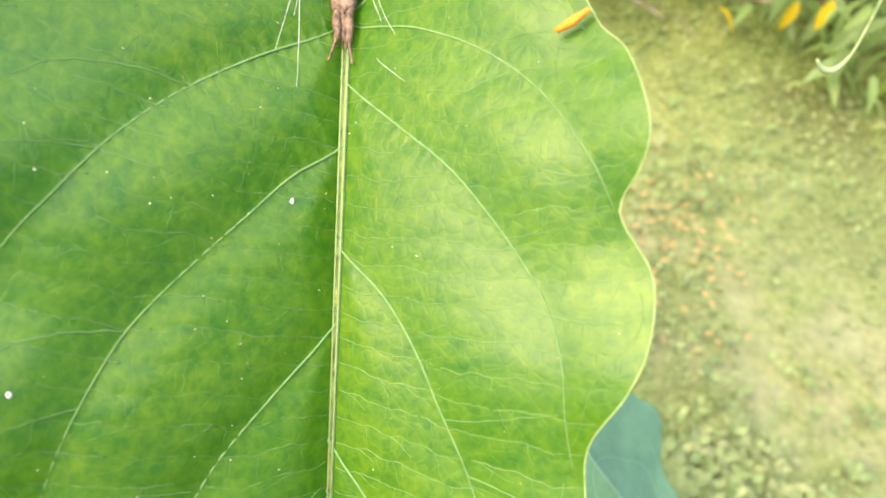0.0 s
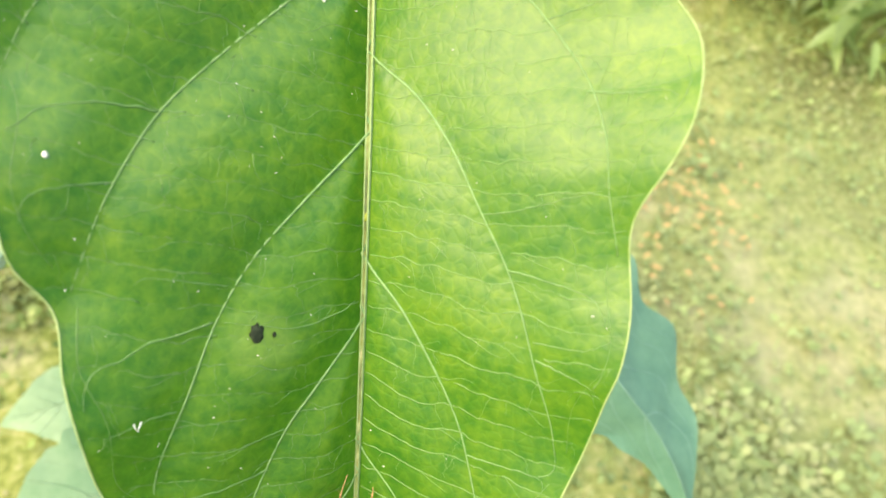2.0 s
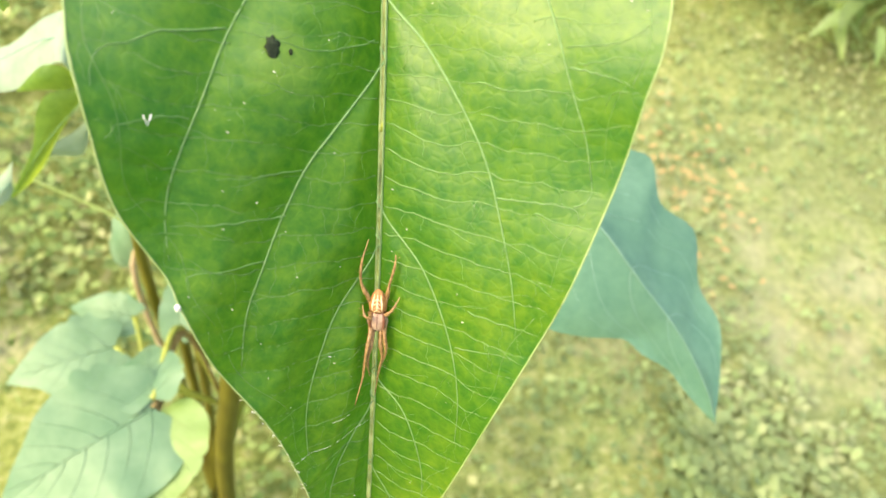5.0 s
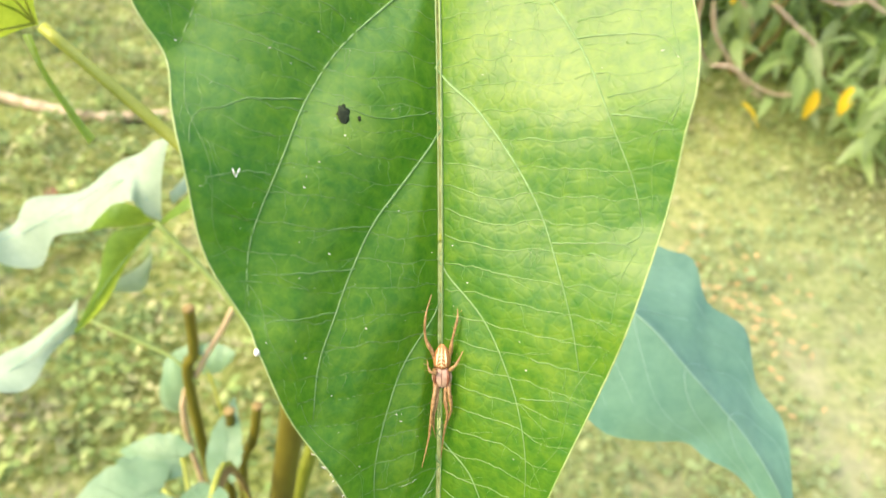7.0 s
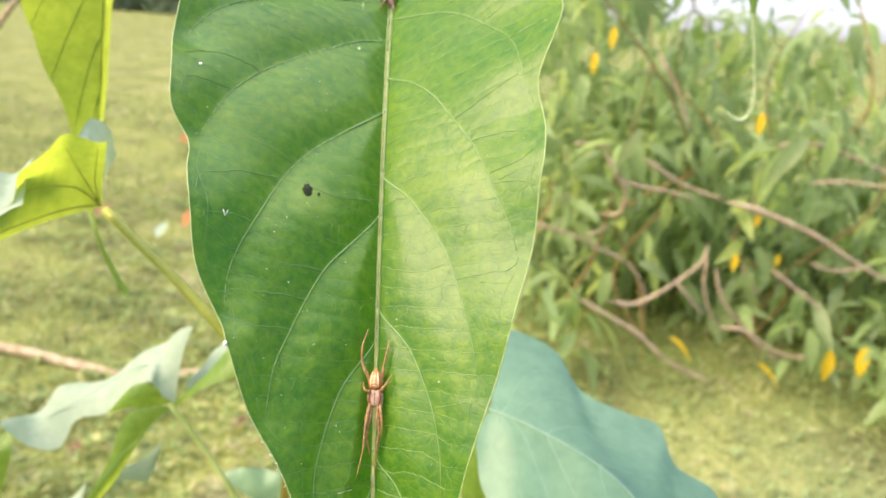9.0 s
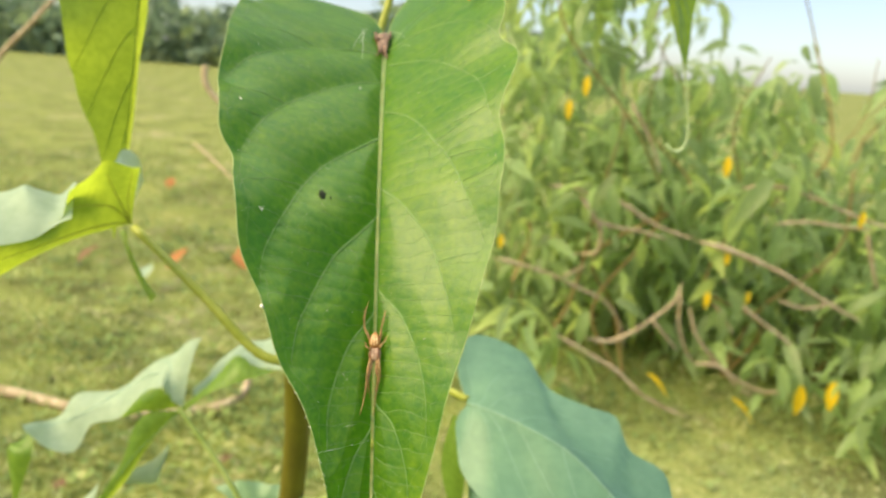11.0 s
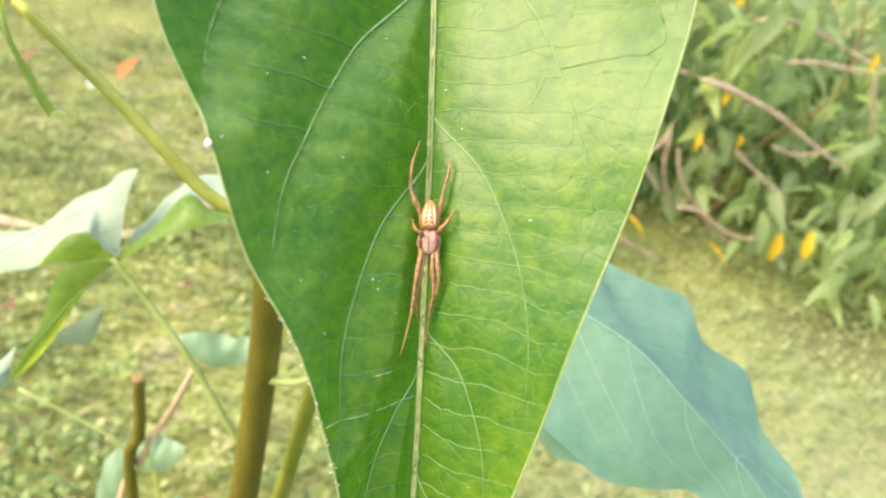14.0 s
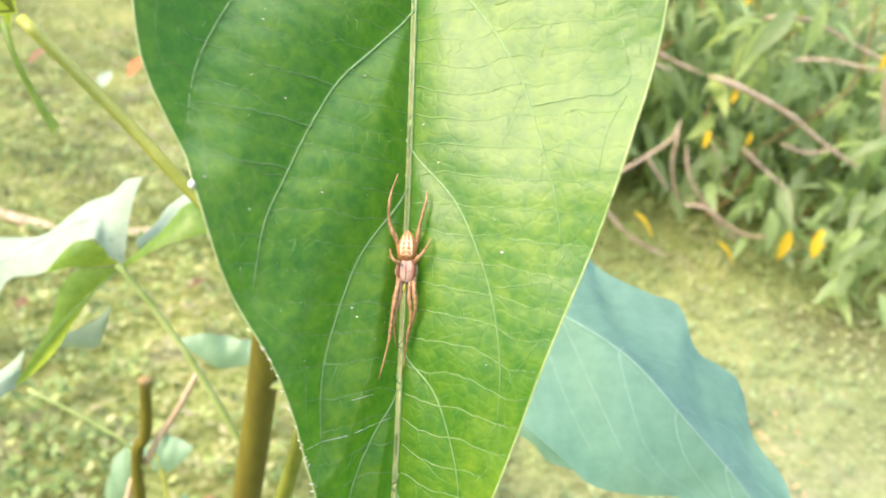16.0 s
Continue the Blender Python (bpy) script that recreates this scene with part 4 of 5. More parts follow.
sheet_leaf(plant, M_LEAF, [(0.0203, 0.1400, 0.6887), (0.0166, 0.1380, 0.6695), (0.0168, 0.1360, 0.6554), (0.0222, 0.1350, 0.6393), (0.0278, 0.1340, 0.6265)],
           [(0.0227, 0.1380, 0.6884), (0.0266, 0.1320, 0.6757), (0.0289, 0.1310, 0.6617), (0.0287, 0.1320, 0.6422), (0.0284, 0.1340, 0.6265)], "narrow dark green hanging leaf", bulge=0.1, rows=30, cols=8)
# leaf that hangs in from above with a long curled tip
H_BASE, H_TIP = (0.0961, 0.1900, 0.9659), (0.1205, 0.1800, 0.8671)
build_leaf(plant, M_LEAF, leaf_shape(H_BASE, H_TIP, (0.3, -0.8, 0.3), 0.020, fold=(25, 25), wave=0.1, seed=0.5), "narrow green leaf hanging with a long curled tip")
curl = spline([(0.1191, 0.1800, 0.8718), (0.1227, 0.1800, 0.8562), (0.1254, 0.1800, 0.8426), (0.1253, 0.1780, 0.8339), (0.1224, 0.1760, 0.8290), (0.1182, 0.1750, 0.8290), (0.1149, 0.1750, 0.8317)], 36)
hang("leaf_tip", mesh_of("leaf_tip", *tube(curl, lambda u: 0.0005 + 0.0005 * max(0.0, math.sin(math.pi * min(1, max(0, 2.2 * u - 1.2)))), 8), M_TIP), plant, "thin pale curled leaf tip")
hang("petiole", mesh_of("petiole", *tube(spline([H_BASE, (0.06, 0.20, 1.06), (0.0, 0.20, 1.0), (-0.045, 0.16, 0.82), (-0.061, 0.13, 0.715)], 24), lambda u: 0.002, 8), M_PETIOLE), plant)

# low leaves round the foot of the plant
for b, t, w, mat, sd, stalk in (((-0.121, 0.105, 0.480), (-0.192, 0.048, 0.452), 0.044, M_SOFT, 1.1, M_TWIG),
                                ((-0.119, 0.104, 0.476), (-0.104, 0.040, 0.452), 0.032, M_YOUNG, 2.8, M_TWIG),
                                ((-0.122, 0.109, 0.484), (-0.140, 0.152, 0.468), 0.023, M_SOFT, 2.0, M_PETIOLE),
                                ((-0.184, 0.180, 0.405), (-0.250, 0.146, 0.392), 0.032, M_SOFT, 0.3, M_PETIOLE),
                                ((-0.180, 0.208, 0.402), (-0.232, 0.214, 0.392), 0.018, M_SOFT, 3.3, M_PETIOLE),
                                ((-0.146, 0.200, 0.400), (-0.155, 0.260, 0.415), 0.014, M_SOFT, 4.1, M_PETIOLE)):
    build_leaf(plant, mat, leaf_shape(b, t, (0.0, -0.35, 0.93), w, fold=(6, 6), droop=0.10, wave=0.05, seed=sd, taper=-0.3), "rounded pale green lower leaf", rib=mat)
    hang("petiole", mesh_of("petiole", *tube(spline([b, ((b[0] - 0.13) / 2, 0.17, b[2] - 0.02), (-0.112, 0.184, 0.32)], 12), lambda u: 0.0018, 7), stalk), plant)

# a low leaf behind the stubs, its two halves parted
sheet_leaf(plant, M_SOFT, [(-0.245, 0.312, 0.348), (-0.240, 0.316, 0.373), (-0.228, 0.318, 0.391), (-0.211, 0.316, 0.404), (-0.204, 0.312, 0.405)],
           [(-0.244, 0.306, 0.325), (-0.232, 0.300, 0.328), (-0.219, 0.298, 0.340), (-0.209, 0.300, 0.375), (-0.203, 0.306, 0.402)], "pale bluish-green low leaf behind the cut stubs", bulge=0.12, wave=0.05, seed=1.7)
sheet_leaf(plant, M_SOFT, [(-0.204, 0.314, 0.405), (-0.196, 0.318, 0.407), (-0.188, 0.318, 0.408), (-0.169, 0.310, 0.409)],
           [(-0.203, 0.306, 0.392), (-0.199, 0.303, 0.384), (-0.186, 0.303, 0.386), (-0.172, 0.306, 0.402)], "narrow pale green lobe of the low leaf", bulge=0.12, wave=0.08, rows=20, cols=8)
hang("petiole", mesh_of("petiole", *tube(spline([(-0.204, 0.309, 0.404), (-0.190, 0.300, 0.375), (-0.165, 0.265, 0.28), (-0.150, 0.225, 0.12)], 14), lambda u: 0.0014, 7), M_PETIOLE), plant)

# cut stubs beside the stem
for k, (top, low) in enumerate((((-0.1664, 0.237, 0.5344), (-0.1777, 0.237, 0.445)), ((-0.150, 0.235, 0.430), (-0.160, 0.235, 0.36)), ((-0.128, 0.235, 0.44), (-0.145, 0.23, 0.36)))):
    pts = spline([top, ((top[0] + low[0]) / 2 + 0.003, (top[1] + low[1]) / 2, (top[2] + low[2]) / 2), low, (-0.17 + 0.01 * k, 0.23, 0.2), (-0.16, 0.215, -0.01)], 26)
    stub = hang("twig", mesh_of("twig", *tube(pts, lambda u: 0.0036 + 0.0012 * u + (0.0008 if u < 0.03 else 0), 9), M_STEM), plant, "cut olive-brown twig stub")
    end = Vector(top)
    hang("cut_end", mesh_of("cut_end", *blob(end, (Vector((1, 0, 0)), Vector((0, 1, 0)), Vector((0, 0, 1))), (0.0043, 0.0043, 0.0016), 6, 10, 0.2), M_TWIG), stub, "dark cut end")
hang("twig", mesh_of("twig", *tube(spline([(-0.134, 0.24, 0.544), (-0.148, 0.24, 0.512), (-0.167, 0.24, 0.473), (-0.19, 0.24, 0.40), (-0.17, 0.23, 0.2)], 20), lambda u: 0.0019 + 0.0006 * u, 7), M_DRY), plant, "thin pale dry twig")
hang("twig", mesh_of("twig", *tube(spline([(-0.245, 0.24, 0.510), (-0.205, 0.24, 0.489), (-0.184, 0.238, 0.478), (-0.17, 0.236, 0.455)], 16), lambda u: 0.0010, 7), M_STALK), plant, "thin pale dry twig")


# ---- marks and small things on the big leaf ----
def patch(name, a, b, size, material, label, category, lift=0.0002, lumps=0.5, seed=0.0, thick=0.12):
    t, h, n = midrib_axes(a / 1000)
    g = radians(39 if b < 0 else 23)
    side = 1 if b > 0 else -1
    face, across = n * math.cos(g) - h * math.sin(g) * side, h * math.cos(g) * side + n * math.sin(g)
    c = blade_point(a / 1000, b / 1000, lift + relief(a, b))
    ob = new(name, mesh_of(name, *blob(c, (t, across, face), (size, size * 0.8, size * thick), 8, 12, lumps, seed), material))
    return tagged(ob, label, category)


patch("rot_spot", 85.3, -19.9, 0.0014, M_HOLE, "black rotted spot on the green leaf", "leaf spot", lumps=0.9, seed=3.0)
patch("rot_spot", 85.7, -17.1, 0.0004, M_HOLE, "small black rotted fleck on the green leaf", "leaf spot", lumps=0.9, seed=5.0)
patch("seed_speck", 32.7, -8.8, 0.00045, M_SPECK, "tiny whitish seed husk lying on the leaf", "seed", thick=0.5, seed=1.0)
patch("seed_speck", 59.8, -49.0, 0.00045, M_SPECK, "tiny whitish seed husk lying on the leaf", "seed", thick=0.5, seed=2.0)
patch("droplet", 121.5, -36.1, 0.0006, M_SPECK, "tiny white bead on the leaf edge", "speck", thick=0.8, lumps=0.1)
scrap = [blade_point(0.0122, 0.0415, 0.0013), blade_point(0.0116, 0.0440, 0.0014), blade_point(0.0106, 0.0468, 0.0014)]
tagged(new("orange_scrap", mesh_of("orange_scrap", *tube(spline(scrap, 6), lambda u: 0.00062 * (1.15 - abs(u - 0.5)), 8), M_ORANGE)), "small orange stalk scrap lying on the leaf", "scrap")
for k, (a, b) in enumerate(((95.5, -38.9),)):
    pts = [blade_point((a - 0.6) / 1000, (b - 0.5) / 1000, 0.0009), blade_point((a + 0.6) / 1000, b / 1000, 0.0010), blade_point((a - 0.7) / 1000, (b + 0.6) / 1000, 0.0009)]
    tagged(new("silk_tuft", mesh_of("silk_tuft", *tube(pts, lambda u: 0.00009, 5), M_SILK)), "tiny white silk tuft on the leaf", "silk")


rng = random.Random(31)
fibres = []
for _ in range(26):
    a = rng.uniform(140, 172)
    b = -width_at(OUT_L, a) + rng.uniform(-0.2, 0.5)
    run = [blade_point(a / 1000, b / 1000, relief(a, b) + 0.0001)]
    for k in (1, 2):
        run.append(run[0] + Vector((rng.uniform(-1.1, 0.5), rng.uniform(-0.4, 0.2), rng.uniform(-0.5, 1.0))) * 0.00035 * k)
    fibres.append(tube(run, lambda u: 0.00007 * (1 - 0.5 * u), 4))
tagged(new("torn_fibre", mesh_of("torn_fibre", *joined(fibres), M_SPECK)), "whitish frayed fibres along the torn leaf edge", "fibre", kind="stuff")
for p, q in (((151.8, -9.6), (151.4, -5.8)), ((158.2, -17.4), (156.2, -0.6))):
    pts = [blade_point((p[0] + (q[0] - p[0]) * f) / 1000, (p[1] + (q[1] - p[1]) * f) / 1000, relief(p[0] + (q[0] - p[0]) * f, p[1] + (q[1] - p[1]) * f) + 0.0002) for f in (0, .2, .4, .6, .8, 1)]
    tagged(new("silk_thread", mesh_of("silk_thread", *tube(pts, lambda u: 0.00002, 4), M_SILK)), "fine white silk thread over the leaf", "silk", group="silk threads")


# ---- spiders ----
def spider_space(a_mid, shift=0.0):
    def at(hx, ty, lift):
        """hx to the side, ty towards the leaf's base, lift above the blade, in millimetres."""
        hx += shift
        b = (hx if abs(hx) > 1e-4 else 1e-4) / math.cos(radians(39 if hx < 0 else 23))
        return blade_point((a_mid - ty) / 1000, b / 1000, lift / 1000 + relief(a_mid - ty, b))
    return at


def build_spider(a_mid, legs, carapace, abdomen, mats, label, stripes=True, leg_r=0.00030, shift=0.0, stout=False):
    at = spider_space(a_mid, shift)
    t, h, n = midrib_axes(a_mid / 1000)
    up = -t
    spider = new("spider")
    tagged(spider, label, "spider")
    base = midrib_point(a_mid / 1000)

    def body_point(hx, ty, lift):
        return base + h * ((hx + shift) / 1000) + up * (ty / 1000) + n * (lift / 1000 - 0.0004)

    m_car, m_abd, m_leg = mats
    cc, cr = carapace
    hang("cephalothorax", mesh_of("cephalothorax", *blob(body_point(*cc), (up, h, n), [r / 1000 for r in cr], 14, 18, 0.06), m_car), spider)
    ac, ar = abdomen
    av, af = blob(body_point(*ac), (up, h, n), [r / 1000 for r in ar], 14, 18, 0.05)
    mid = body_point(*ac)
    for k, v in enumerate(av):
        d = v - mid
        along = d.dot(up)
        av[k] = mid + up * along + (d - up * along) * (1 - 0.32 * along / (ar[0] / 1000))
    abd = hang("abdomen", mesh_of("abdomen", av, af, m_abd), spider)
    if stripes:
        for sx in (-1, 0, 1):
            pts = []
            for k in range(9):
                f = -0.85 + 1.7 * k / 8
                z = math.sqrt(max(0.0, 1 - f * f - (0.5 * sx) ** 2 * 0.9))
                thin = 1 - 0.32 * f
                pts.append(body_point(ac[0] + sx * 0.5 * ar[1] * thin * (1 - 0.3 * f * f), ac[1] + f * ar[0], ac[2] + z * ar[2] * thin))
            hang("stripe", mesh_of("stripe", *tube(pts, lambda u: (0.00020 if sx else 0.00014) * (1.1 - abs(2 * u - 1)), 6), M_STRIPE), abd, "cream stripe")
        for f in (-0.45, -0.15, 0.15, 0.42):
            pts = []
            for q in (-0.32, -0.16, 0.0, 0.16, 0.32):
                g = f - 0.6 * abs(q)
                thin = 1 - 0.32 * g
                pts.append(body_point(ac[0] + q * ar[1] * thin, ac[1] + g * ar[0], ac[2] + math.sqrt(max(0, 1 - g * g - q * q)) * ar[2] * thin * 1.01))
            hang("chevron", mesh_of("chevron", *tube(pts, lambda u: 0.00009, 5), M_STRIPE), abd, "cream chevron mark")
        for sx, r in ((-0.66, 0.00030), (0.66, 0.00030), (0.0, 0.00008)):
            pts = [body_point(cc[0] + sx * cr[1] * math.sqrt(1 - 0.8 * f * f), cc[1] + f * cr[0], cc[2] + math.sqrt(max(0, (1 - f * f) * (1 - sx * sx))) * cr[2] * 1.01) for f in (-.8, -.5, -.15, .2, .5, .8)]
            hang("stripe", mesh_of("stripe", *tube(spline(pts, 14), lambda u: r * (1.15 - 0.9 * abs(2 * u - 1) ** 2), 6), M_BAND), spider, "brown stripe")
    for sx in (-0.55, -0.2, 0.2, 0.55):
        hang("eye", mesh_of("eye", *blob(body_point(cc[0] + sx * cr[1] * 0.8, cc[1] - cr[0] * 0.93, cc[2] + 0.35 * cr[2]), (up, h, n), (0.00018,) * 3, 6, 8), M_EYE), spider)
    for sx in (-1, 1):
        pts = [body_point(cc[0] + sx * 0.35 * cr[1], cc[1] - 0.85 * cr[0], cc[2]), body_point(cc[0] + sx * 0.6 * cr[1], cc[1] - 1.35 * cr[0], cc[2] - 0.1), body_point(cc[0] + sx * 0.3 * cr[1], cc[1] - 1.7 * cr[0], cc[2] - 0.6)]
        hang("palp", mesh_of("palp", *tube(spline(pts, 8), lambda u: leg_r * (0.8 - 0.3 * u), 6), m_leg), spider)
    for leg in legs:
        first = body_point(leg[0][0], leg[0][1], cc[2] - 0.2)
        pts = [first]
        for k, (hx, ty) in enumerate(leg[1:], 1):
            rear = leg[-1][1] > 5
            lift = ((1.2, 1.5, 1.3, 0.9) if rear else (2.2, 1.9, 1.4, 0.9, 0.8))[k - 1] if k < len(leg) - 1 else 0.75
            pts.append(at(hx, ty, lift))
        run = spline(pts, 6 * (len(pts) - 1))
        pieces = [tube(run, lambda u: leg_r * ((1.5 - 0.5 * u if u < 0.62 else 0.42) if stout else 1.75 - 1.45 * u) * (1 + 0.18 * math.cos(u * 18)), 7)]
        for k in range(3, len(run) - 2, 2):
            side = (1 if k % 4 == 1 else -1)
            away = (h * side + n * 0.5 + (run[k + 1] - run[k]).normalized() * 0.8).normalized()
            pieces.append(tube([run[k], run[k] + away * 0.0006, run[k] + away * 0.0011], lambda u: 0.00004 * (1 - 0.6 * u), 4))
        hang("leg", mesh_of("leg", *joined(pieces), m_leg), spider)
    return spider


TAN_LEGS = [
    [(-1.0, 0.2), (-2.4, 3.0), (-3.4, 6.0), (-3.6, 10.0), (-2.4, 13.9)],
    [(1.0, 0.2), (1.8, 3.0), (2.3, 5.5), (3.1, 9.4), (2.9, 11.2)],
    [(-1.3, -0.6), (-2.6, -0.5), (-3.4, 0.2), (-3.1, 1.6)],
    [(1.3, -0.6), (2.5, 0.2), (3.5, 1.5), (4.1, 3.5)],
    [(-1.1, -2.6), (-2.7, -5.0), (-3.1, -8.5), (-3.3, -13.0), (-4.4, -18.8)],
    [(-0.8, -3.0), (-2.1, -5.6), (-2.5, -8.6), (-2.2, -11.5), (-1.3, -14.5)],
    [(0.8, -3.0), (1.3, -5.8), (1.6, -9.0), (0.7, -13.5), (-0.2, -19.2)],
    [(1.2, -2.6), (2.2, -5.0), (2.4, -7.5), (1.7, -9.8), (0.8, -12.5)],
]
build_spider(130.1, TAN_LEGS, ((0, -1.8, 2.0), (2.2, 1.95, 1.15)), ((0, 2.25, 2.2), (2.5, 1.62, 1.4)), (M_CARAPACE, M_ABDOMEN, M_LEG),
             "slender tan spider with cream stripes resting head down on the leaf", shift=0.5)
DARK_LEGS = [
    [(-1.2, 0.5), (-3.0, 3.0), (-3.6, 6.0), (-2.6, 9.0)],
    [(1.2, 0.5), (3.0, 3.0), (3.6, 6.0), (2.6, 9.0)],
    [(-1.5, -0.5), (-3.4, 0.5), (-3.8, 2.5)],
    [(1.5, -0.5), (3.4, 0.5), (3.8, 2.5)],
    [(-1.3, -1.8), (-1.9, -4.4), (-1.7, -7.2), (-2.1, -9.4), (-2.7, -12.0)],
    [(-0.6, -2.0), (-0.8, -5.0), (-0.7, -7.6), (-0.5, -8.7)],
    [(0.6, -2.0), (0.6, -5.0), (0.8, -7.8), (0.9, -9.0)],
    [(1.3, -1.8), (1.8, -4.4), (1.7, -7.4), (1.6, -9.6), (1.7, -12.0)],
]
build_spider(-3.6, DARK_LEGS, ((0, -1.2, 2.2), (2.8, 2.5, 1.6)), ((0, 3.6, 2.6), (3.6, 3.0, 2.2)), (M_DARKBODY, M_DARKBODY, M_DARKLEG),
             "dark mottled brown spider crouching where the stalk meets the leaf", stripes=False, leg_r=0.00060, stout=True)

# silk threads near the dark spider
for k, (p, q) in enumerate((((-12, -8.5), (8.5, -13)), ((-14, -8), (2, -10)), ((-13, -10), (14, -9)), ((-10, 5), (3, 9)), ((-3, 8), (6, 12)), ((9, 8), (14, 14)))):
    pts = [blade_point((p[0] + (q[0] - p[0]) * f) / 1000, (p[1] + (q[1] - p[1]) * f) / 1000, 0.0015 * math.sin(math.pi * f) + 0.0008) for f in (0, .25, .5, .75, 1)]
    tagged(new("silk_thread", mesh_of("silk_thread", *tube(pts, lambda u: 0.00004, 4), M_SILK)), "fine white silk thread over the leaf", "silk", group="silk threads")


# ---- shrub behind ----
def lance_leaf(length, width, bend, material):
    rows, verts, faces = 8, [], []
    for i in range(rows + 1):
        s = i / rows
        w = width * (math.sin(math.pi * min(s * 0.93 + 0.05, 1)) ** 0.8) * (1 - 0.35 * s)
        y, z = length * s, -bend * length * s * s
        verts += [(-w, y, z + 0.35 * w), (0, y, z), (w, y, z + 0.35 * w)]
        if i:
            o, q = 3 * (i - 1), 3 * i
            faces += [(o, o + 1, q + 1, q), (o + 1, o + 2, q + 2, q + 1)]
    return mesh_of("leaf", verts, faces, material)


def bare_branches(shrub, inv):
    """The pale leafless branches that hang and bend inside the shrub."""
    def bare(r, *run):
        v, f = tube(spline(run, 7 * (len(run) - 1)), lambda u: 1.0 * r * (1.0 - 0.45 * u) * min(1, 0.25 + 7 * u, 0.2 + 7 * (1 - u)) * (1 + 0.10 * math.sin(u * 40 + r * 9000)), 8)
        hang("branch", mesh_of("branch", [inv @ p for p in v], f, M_BARK), shrub)

    bare(0.0078, (0.508, 1.480, 0.500), (0.579, 1.495, 0.484), (0.655, 1.510, 0.458), (0.733, 1.525, 0.427), (0.802, 1.540, 0.388), (0.879, 1.555, 0.348), (0.956, 1.570, 0.314))
    bare(0.0066, (0.635, 1.630, 0.610), (0.685, 1.645, 0.619), (0.758, 1.660, 0.617), (0.809, 1.675, 0.602), (0.892, 1.690, 0.573), (1.003, 1.705, 0.538), (1.117, 1.720, 0.517))
    bare(0.0072, (0.295, 1.580, 0.572), (0.348, 1.595, 0.551), (0.413, 1.610, 0.513), (0.476, 1.625, 0.488), (0.554, 1.640, 0.466))
    bare(0.0060, (0.265, 1.530, 0.519), (0.322, 1.545, 0.504), (0.394, 1.560, 0.494), (0.461, 1.575, 0.477))
    bare(0.0062, (0.223, 1.480, 0.586), (0.257, 1.495, 0.541), (0.284, 1.510, 0.501), (0.288, 1.525, 0.457), (0.277, 1.540, 0.434), (0.227, 1.555, 0.426))
    bare(0.0045, (0.162, 1.630, 0.578), (0.226, 1.645, 0.575), (0.273, 1.660, 0.556))
    bare(0.0060, (0.036, 1.580, 0.388), (0.095, 1.595, 0.376), (0.185, 1.610, 0.351), (0.264, 1.625, 0.317), (0.337, 1.640, 0.282), (0.387, 1.655, 0.218), (0.410, 1.670, 0.141))
    bare(0.0066, (0.285, 1.530, 0.216), (0.345, 1.545, 0.208), (0.400, 1.560, 0.231), (0.453, 1.575, 0.270), (0.503, 1.590, 0.317), (0.518, 1.605, 0.366))
    bare(0.0068, (0.208, 1.480, 0.235), (0.286, 1.495, 0.190), (0.365, 1.510, 0.146), (0.436, 1.525, 0.084), (0.504, 1.540, 0.045), (0.571, 1.555, 0.017))
    bare(0.0060, (0.527, 1.630, 0.329), (0.538, 1.645, 0.239), (0.573, 1.660, 0.156), (0.610, 1.675, 0.117))
    bare(0.0055, (0.538, 1.580, 0.309), (0.572, 1.595, 0.230), (0.626, 1.610, 0.167), (0.707, 1.625, 0.087), (0.772, 1.640, 0.051))
    bare(0.0064, (0.561, 1.530, 0.177), (0.623, 1.545, 0.169), (0.695, 1.560, 0.124), (0.762, 1.575, 0.101), (0.839, 1.590, 0.103))
    bare(0.0055, (0.632, 1.480, 0.353), (0.701, 1.495, 0.305), (0.772, 1.510, 0.256), (0.808, 1.525, 0.190))
    bare(0.0045, (0.614, 1.630, 0.308), (0.660, 1.645, 0.253), (0.687, 1.660, 0.215))
    bare(0.0060, (0.925, 1.580, 0.537), (0.963, 1.595, 0.453), (0.996, 1.610, 0.387))
    bare(0.0045, (0.691, 1.530, 0.548), (0.771, 1.545, 0.556), (0.870, 1.560, 0.549), (0.940, 1.575, 0.545))
    bare(0.0050, (0.430, 1.480, 0.297), (0.468, 1.495, 0.256), (0.508, 1.510, 0.213))
    bare(0.0050, (0.217, 1.630, 0.340), (0.279, 1.645, 0.375))
    bare(0.0050, (0.752, 1.580, 0.347), (0.825, 1.595, 0.328), (0.909, 1.610, 0.347))
    bare(0.0050, (0.318, 1.530, 0.805), (0.374, 1.545, 0.724), (0.419, 1.560, 0.637))


